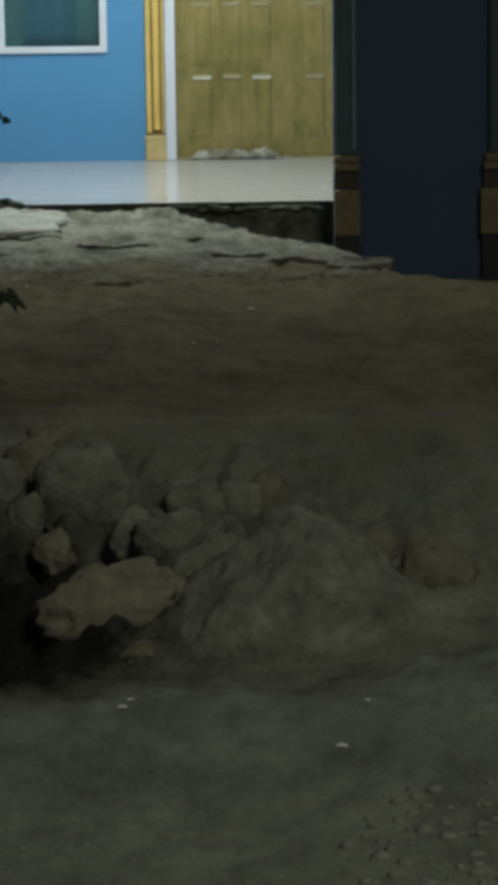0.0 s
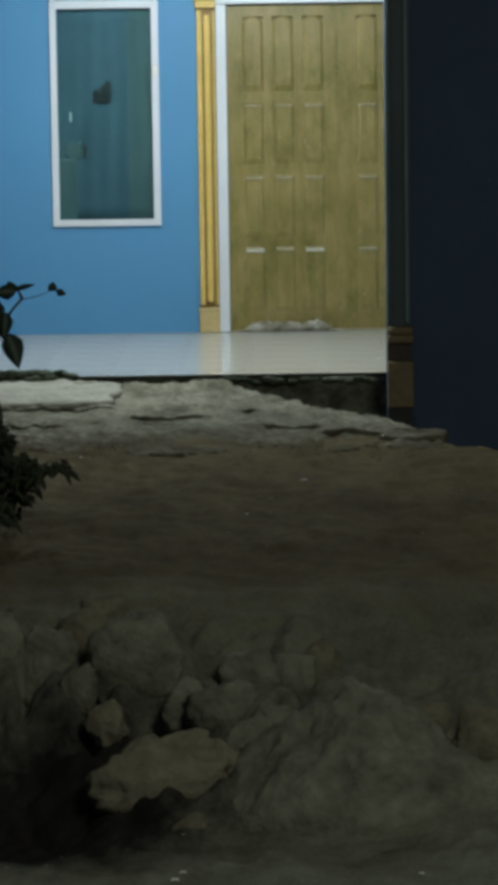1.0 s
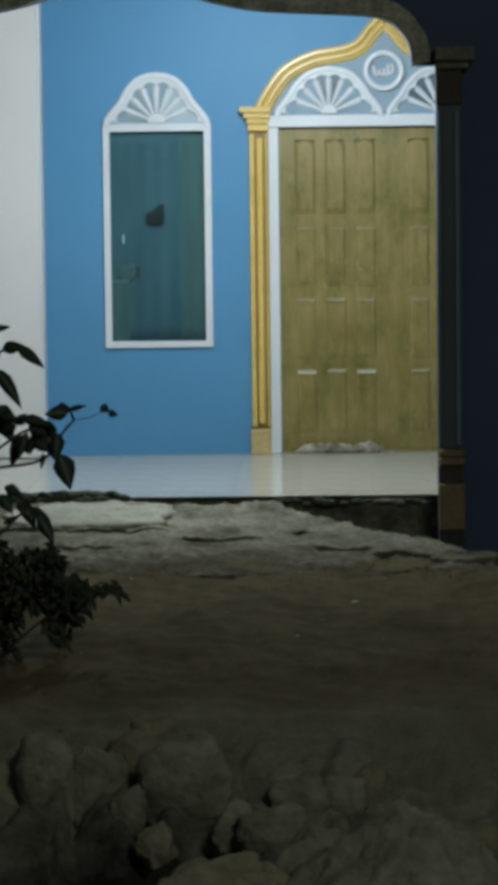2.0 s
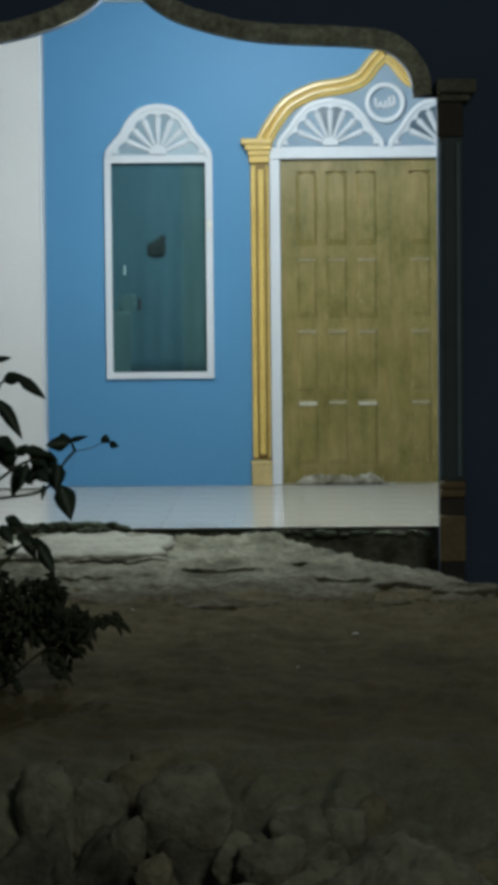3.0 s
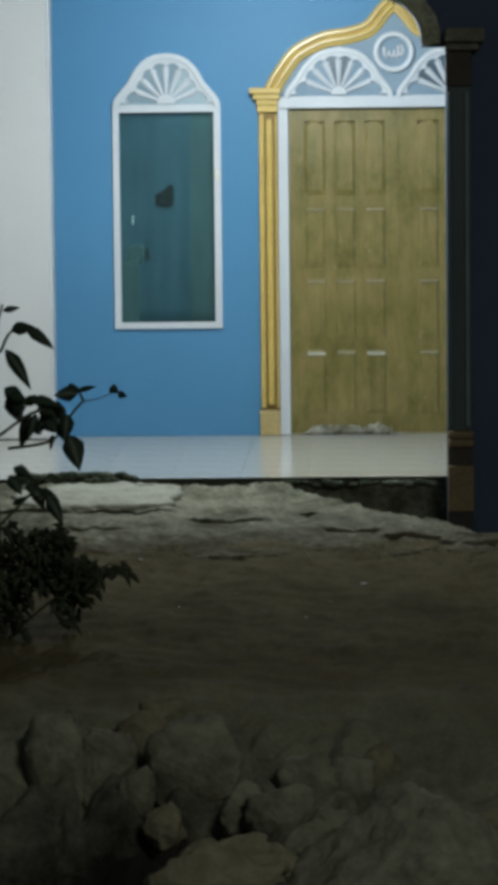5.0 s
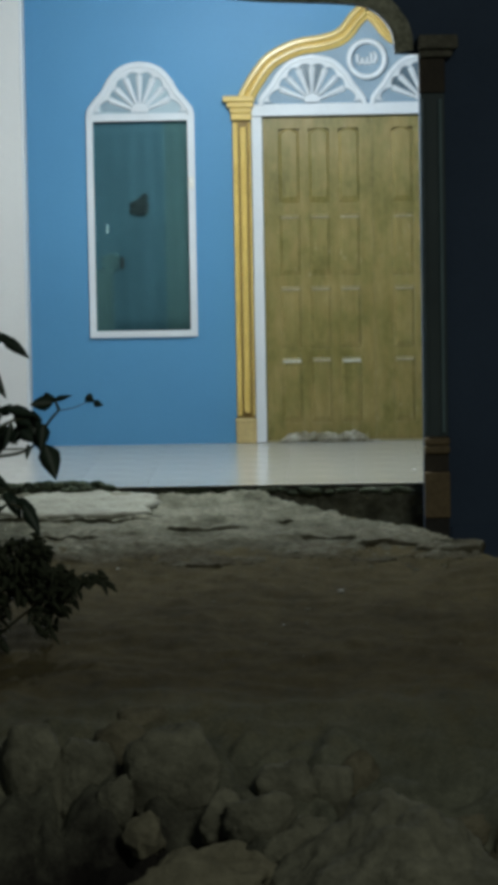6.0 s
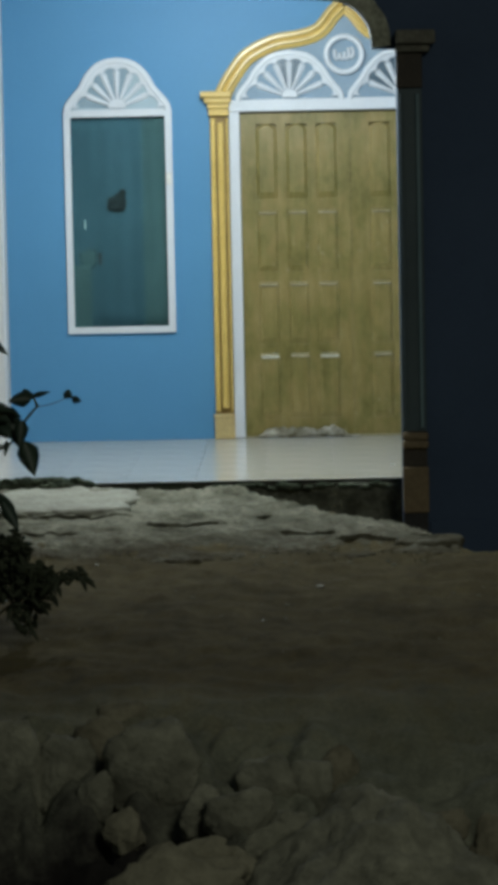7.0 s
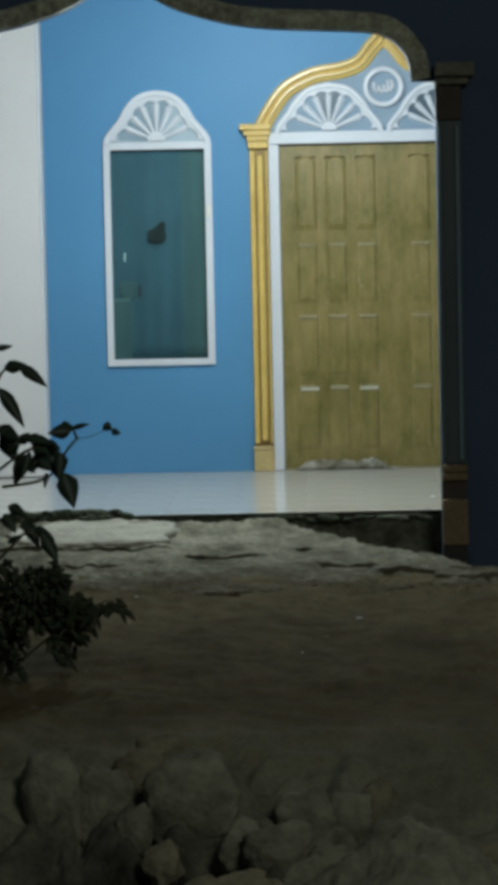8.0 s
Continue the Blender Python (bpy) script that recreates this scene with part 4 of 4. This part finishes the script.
def bank_stone(x, y, z, hw, hh, tilt, mat, note, seed, power=2.7, rough=0.20, face=0.80):
    """A blocky weathered stone, wider and flatter than a ball, set in the bank."""
    bm = bmesh.new()
    bmesh.ops.create_icosphere(bm, subdivisions=4, radius=1.0)
    off = Vector((seed * 3.7, seed * 1.9, seed * 5.3))
    hd = 0.8 * min(hw, hh)
    y += 0.30 * hd
    hw, hh = 1.16 * hw, 1.16 * hh
    cuts = [Vector((noise.noise(off + Vector((q, 0.3, 0))), -0.35 + noise.noise(off + Vector((0, q + 9.3, 0))), noise.noise(off + Vector((0.3, 0, q + 20.5))))).normalized() for q in range(9)]
    ct, st = math.cos(tilt), math.sin(tilt)
    for v in bm.verts:
        d = v.co.normalized()
        k = (abs(d.x) ** power + abs(d.y) ** power + abs(d.z) ** power) ** (-1 / power)
        k *= 0.94 + rough * noise.noise(d * 1.4 + off) + 0.5 * rough * noise.noise(d * 3.4 + off) + 0.26 * rough * noise.noise(d * 8 + off) + 0.16 * rough * noise.noise(d * 19 + off)
        for m in cuts:
            k = min(k, (face + 0.05 * noise.noise(d * 5 + off)) / max(d.dot(m), 0.05))
        k *= 1.08 + 0.035 * noise.noise(d * 6 + off) + 0.020 * noise.noise(d * 15 + off)
        p = Vector((d.x * hw, d.y * hd, d.z * hh)) * k
        v.co = Vector((x + p.x * ct - p.z * st, y + p.y, z + p.x * st + p.z * ct))
    thing("boulder", bm, mat, note, "stone", BANK, smooth=True)


for k, (x, y, z, hw, hh, tilt, mat, note) in enumerate((
    (-0.168, -8.99, -0.516, 0.165, 0.165, 0.2, ROCK, "large rounded grey boulder set in the earth bank"),
    (-0.700, -8.88, -0.540, 0.120, 0.175, 0.05, ROCK, "large pale grey boulder above a dark hollow in the bank"),
    (-0.505, -8.89, -0.560, 0.100, 0.145, -0.05, ROCK, "upright grey boulder above a dark hollow"),
    (-0.095, -9.56, -0.845, 0.200, 0.118, 0.22, ROCK_TAN, "large craggy tan stone at the foot of the bank"),
    (0.010, -9.46, -0.752, 0.105, 0.068, 0.15, ROCK_TAN, "tan stone lying on the craggy stone of the bank"),
    (0.130, -9.47, -0.800, 0.090, 0.074, -0.45, ROCK_TAN, "tan stone wedged beside the craggy stone"),
    (-0.275, -9.24, -0.690, 0.060, 0.074, 0.1, ROCK_TAN, "small tan stone lodged beside a dark hollow"),
    (0.150, -9.25, -0.646, 0.118, 0.090, 0.15, ROCK, "rounded grey-green stone in the bank"),
    (1.120, -9.48, -0.722, 0.122, 0.090, -0.38, ROCK_MUD, "earthy brown stone beside a dark crack in the bank"))):
    bank_stone(x, y, z, hw, hh, tilt, mat, note, k + 11, 2.4 if mat == ROCK_TAN else 2.7, 0.40 if mat == ROCK_TAN else 0.24, 0.88 if mat == ROCK_TAN else 0.80)
for k, (x, y, z, hw, hh, tilt, mat) in enumerate((
    (-0.391, -9.04, -0.606, 0.058, 0.090, -0.1, ROCK), (-0.375, -8.78, -0.455, 0.085, 0.095, 0.3, ROCK_MUD), (0.006, -9.17, -0.632, 0.055, 0.090, -0.35, ROCK),
    (0.250, -9.03, -0.570, 0.098, 0.098, 0.25, ROCK), (0.402, -9.02, -0.585, 0.072, 0.112, -0.25, ROCK), 
    (0.240, -9.38, -0.715, 0.055, 0.085, -0.7, ROCK), (0.320, -9.34, -0.690, 0.065, 0.085, -0.6, ROCK), (0.522, -8.95, -0.545, 0.060, 0.092, -0.15, ROCK_MUD),
    (0.910, -9.22, -0.690, 0.070, 0.050, 0.2, ROCK_MUD), (0.056, -9.83, -0.955, 0.062, 0.052, 0.3, ROCK_MUD),
    (-0.322, -8.55, -0.390, 0.095, 0.060, 0.1, ROCK_MUD))):
    bank_stone(x, y, z, hw, hh, tilt, mat, "mud-caked stone half buried in the earth bank" if mat == ROCK_MUD else "grey-green stone half buried in the earth bank", k + 31)


def mound(x, y, z, rx, ry, rz, label):
    """A wedge-shaped outcrop, wide at its foot, half sunk in the lane."""
    bm = bmesh.new()
    bmesh.ops.create_icosphere(bm, subdivisions=5, radius=1.0)
    for v in bm.verts:
        d = v.co.normalized()
        up = max(0.0, d.z)
        k = 1 + 0.16 * noise.noise(d * 1.9 + Vector((5, 1, 8))) + 0.12 * noise.noise(d * 4.6 + Vector((2, 7, 3))) + 0.05 * noise.noise(d * 11) + 0.02 * noise.noise(d * 27)
        v.co = Vector((x + d.x * rx * k * (1 - 0.45 * up) + 0.03 * up, y + d.y * ry * k + 0.16 * up, z + d.z * rz * k + 0.10 * d.x * (1 - up)))
    thing("boulder", bm, ROCK, label, "stone", BANK, smooth=True)


mound(0.60, -9.50, -0.95, 0.56, 0.38, 0.40, "broad wedge-shaped grey-green stone outcrop in the bank")

# ---------------------------------------------------------------- gravel and litter
def gravel(name, count, xr, yr, size, mat, label, seed):
    rnd = random.Random(seed)
    verts, faces = [], []
    for k in range(count):
        x, y = rnd.uniform(*xr), rnd.uniform(*yr)
        r = size * (0.35 + 1.6 * rnd.random() ** 4)
        z = ground_height(x, y) - r * 0.08
        bm = bmesh.new()
        bmesh.ops.create_icosphere(bm, subdivisions=1, radius=r)
        base = len(verts)
        for v in bm.verts:
            j = 1 + 0.4 * (rnd.random() - 0.5)
            verts.append((x + v.co.x * j * 1.2, y + v.co.y * j, z + v.co.z * j * 0.65))
        faces += [tuple(base + v.index for v in f.verts) for f in bm.faces]
        bm.free()
    me = bpy.data.meshes.new(name)
    me.from_pydata(verts, [], faces)
    me.materials.append(mat)
    me.polygons.foreach_set("use_smooth", [True] * len(faces))
    tagged(new(name, me), label, "gravel", kind="stuff")


gravel("gravel", 460, (0.70, 1.50), (-13.0, -11.55), 0.015, PEBBLE, "loose pale gravel scattered on the dirt lane", 3)
gravel("grit", 300, (-0.9, 1.6), (-12.7, -9.7), 0.005, PEBBLE, "fine grit scattered over the dirt lane", 4)
gravel("yard_grit", 160, (-1.6, 1.7), (-8.8, -4.7), 0.007, PEBBLE, "small stones and grit on the bare yard", 5)
gravel("apron_crumbs", 110, (-1.45, 1.15), (-5.35, -4.55), 0.010, PEBBLE, "pale crumbs of concrete along the apron's broken front", 6)
for x, y, s in ((0.006, -10.42, 0.012), (0.03, -10.30, 0.010), (0.72, -10.96, 0.014), (0.824, -10.43, 0.008), (0.478, -5.95, 0.014), (-0.61, -5.3, 0.007), (0.217, -6.75, 0.005)):
    scrap(x, y, ground_height(x, y) + s * 0.4, s, "tiny white scrap lying on bare earth")


def weeds(count, seed):
    """Short dull blades along the crumbling front of the apron."""
    rnd = random.Random(seed)
    verts, faces = [], []
    for k in range(count):
        x, y = rnd.uniform(-1.5, 1.2), -5.05 + rnd.gauss(0, 0.16)
        if noise.noise((x * 3.1, y * 2.0, 50)) < 0.0:
            continue
        z, h, a = ground_height(x, y), rnd.uniform(0.006, 0.020), rnd.uniform(0, 6.28)
        lean, w = Vector((math.cos(a), math.sin(a), 0)) * h * 0.7, Vector((-math.sin(a), math.cos(a), 0)) * 0.004
        p = Vector((x, y, z - 0.004))
        base = len(verts)
        verts += [p - w, p + w, p + lean + Vector((0, 0, h)), p + Vector((0, 0, 0.004)) + lean * 0.3 + w * 0.2]
        faces += [(base, base + 1, base + 2), (base + 1, base + 3, base + 2), (base + 3, base, base + 2)]
    me = bpy.data.meshes.new("weeds")
    me.from_pydata([tuple(v) for v in verts], [], faces)
    me.materials.append(WEED)
    tagged(new("weeds", me), "short dull olive weeds along the broken apron", "weeds", kind="stuff")


weeds(1000, 12)


# ---------------------------------------------------------------- shrub in the yard
def leaf_blade(bm, base, tip, width, fold=0.25, droop=0.15):
    """One pointed leaf with a folded midrib, as a closed thin sheet."""
    base, tip = Vector(base), Vector(tip)
    d = tip - base
    ln = d.length
    d.normalize()
    side = d.cross(Vector((0.25, -1, 0.2))).normalized()
    up = side.cross(d).normalized()
    rows = []
    for t, w in ((0.0, 0.06), (0.12, 0.55), (0.32, 1.0), (0.55, 0.88), (0.78, 0.5), (1.0, 0.02)):
        c = base + d * ln * t - Vector((0, 0, 1)) * droop * ln * t * t
        rows.append([bm.verts.new(c + side * width * w * s + up * (abs(s) * fold * width * w + h)) for s, h in ((-1, 0), (0, 0), (1, 0), (0, -0.002))])
    for a, c in zip(rows, rows[1:]):
        for k in range(4):
            bm.faces.new([a[k], a[(k + 1) % 4], c[(k + 1) % 4], c[k]])


shrub = root("shrub", (-0.98, -7.2, ground_height(-0.98, -7.2)), "dark leafy shrub with drooping pointed leaves growing in the yard", "shrub")
S0 = Vector(shrub.location)


def shrub_part(name, bm, mat, label=""):
    bm.transform(Matrix.Translation(-S0))
    part(name, bm, mat, shrub, label, smooth=True)


Y = -7.2
BRANCHES = [
    ((-1.06, -0.40), (-1.10, 0.25), (-1.10, 0.62), (-1.09, 1.02), (-1.06, 1.16)),
    ((-1.05, 0.540), (-0.90, 0.560), (-0.83, 0.600), (-0.77, 0.690), (-0.725, 0.740)),
    ((-1.08, 0.60), (-0.95, 0.69), (-0.86, 0.715), (-0.81, 0.715)),
    ((-1.10, 0.20), (-1.00, 0.30), (-0.945, 0.345), (-0.87, 0.32)),
    ((-0.725, 0.740), (-0.66, 0.752), (-0.60, 0.776)),
    ((-1.08, 0.95), (-1.04, 1.03), (-1.00, 1.05)),
    ((-0.725, 0.740), (-0.735, 0.765), (-0.742, 0.785)),
]
for n, pts in enumerate(BRANCHES):
    line = spline([(x, z) for x, z in pts], 5)
    shrub_part("stem", tube(bmesh.new(), [(p.x, Y + 0.04 * math.sin(3 * p.y + n), p.y) for p in line], 0.012 if n == 0 else 0.007 if n != 4 else 0.0022, 0.005 if n != 4 else 0.0018), STEM)
# leaves: foot x and z, tip x and z, half width
LEAVES = (
    (-1.06, 1.130, -0.982, 1.136, 0.012), (-1.03, 1.045, -0.925, 1.055, 0.024), (-0.960, 1.062, -0.834, 0.966, 0.022), (-1.055, 0.965, -0.945, 0.795, 0.026),
    (-1.06, 0.800, -0.965, 0.720, 0.030), (-1.03, 0.770, -0.955, 0.740, 0.026), (-0.975, 0.720, -0.925, 0.762, 0.020), (-0.945, 0.752, -0.808, 0.716, 0.022),
    (-0.915, 0.720, -0.832, 0.670, 0.026), (-0.955, 0.680, -0.998, 0.535, 0.026), (-0.92, 0.695, -0.955, 0.575, 0.018), (-0.870, 0.690, -0.925, 0.590, 0.022),
    (-0.850, 0.720, -0.815, 0.580, 0.032), (-0.785, 0.690, -0.800, 0.565, 0.026), (-0.840, 0.640, -0.775, 0.610, 0.024), (-0.855, 0.600, -0.865, 0.520, 0.010),
    (-0.745, 0.775, -0.842, 0.765, 0.028), (-0.800, 0.785, -0.730, 0.775, 0.024), (-0.745, 0.785, -0.658, 0.800, 0.010), (-0.784, 0.598, -0.738, 0.444, 0.040),
    (-1.05, 0.765, -0.985, 0.640, 0.034), (-1.02, 0.700, -0.960, 0.715, 0.024), (-0.90, 0.745, -0.84, 0.650, 0.030), (-0.83, 0.665, -0.795, 0.555, 0.030),
    (-0.88, 0.665, -0.83, 0.600, 0.028), (-0.955, 0.640, -0.905, 0.585, 0.018), (-0.86, 0.725, -0.79, 0.690, 0.020), (-0.80, 0.660, -0.755, 0.640, 0.020),
    (-0.612, 0.795, -0.570, 0.762, 0.018), (-0.572, 0.772, -0.528, 0.752, 0.014), (-0.600, 0.800, -0.585, 0.768, 0.012),
    (-1.03, 0.455, -0.945, 0.405, 0.022), (-1.04, 0.430, -0.985, 0.340, 0.026), (-0.950, 0.385, -0.895, 0.270, 0.026), (-0.920, 0.350, -0.842, 0.325, 0.020),
    (-0.880, 0.345, -0.808, 0.210, 0.026), (-0.860, 0.335, -0.845, 0.235, 0.018), (-1.03, 0.30, -0.955, 0.330, 0.012), (-0.960, 0.395, -0.935, 0.330, 0.020),
)
for k, (x0, z0, x1, z1, w) in enumerate(LEAVES):
    bm = bmesh.new()
    dy = 0.05 * math.sin(k * 2.3)
    leaf_blade(bm, (x0, Y + dy, z0), (x1, Y + dy - 0.03, z1 + 0.02), 1.22 * w, 0.25, 0.12)
    shrub_part("leaf", bm, LEAF)
# dense, uneven lower foliage: clumps of small leaves with gaps between them
rnd = random.Random(8)
bm = bmesh.new()
CLUMPS = ((-1.08, 0.06, 0.20, 0.16, 300), (-0.90, 0.11, 0.10, 0.09, 130), (-0.84, 0.14, 0.06, 0.06, 50), (-0.80, 0.03, 0.08, 0.06, 70), (-0.70, 0.02, 0.09, 0.05, 48), (-0.57, 0.010, 0.055, 0.030, 16), (-0.78, -0.06, 0.09, 0.07, 80),
          (-1.04, -0.10, 0.10, 0.07, 70), (-0.80, -0.15, 0.05, 0.06, 36), (-1.08, -0.24, 0.10, 0.09, 60), (-0.92, 0.0, 0.07, 0.05, 40))
for cx, cz, rx, rz, count in CLUMPS:
    for k in range(count):
        a, r = rnd.uniform(0, 6.2832), rnd.random() ** 0.5
        p = Vector((cx + rx * r * math.cos(a), Y + rnd.uniform(-0.16, 0.16), cz + rz * r * math.sin(a)))
        q = p + Vector((rnd.uniform(-0.05, 0.06), rnd.uniform(-0.05, 0.05), rnd.uniform(-0.065, 0.02)))
        leaf_blade(bm, p, q, rnd.uniform(0.008, 0.018), 0.4)
shrub_part("crown", bm, LEAF_LOW, "dense dark lower foliage")
for n, (x0, z0, x1, z1) in enumerate(((-1.06, -0.30, -0.86, 0.10), (-1.04, -0.25, -0.62, 0.02), (-0.70, 0.0, -0.54, 0.02))):
    shrub_part("twig", tube(bmesh.new(), [(x0, Y, z0), ((x0 + x1) / 2, Y + 0.02, (z0 + z1) / 2 + 0.03), (x1, Y, z1)], 0.006, 0.003), STEM)
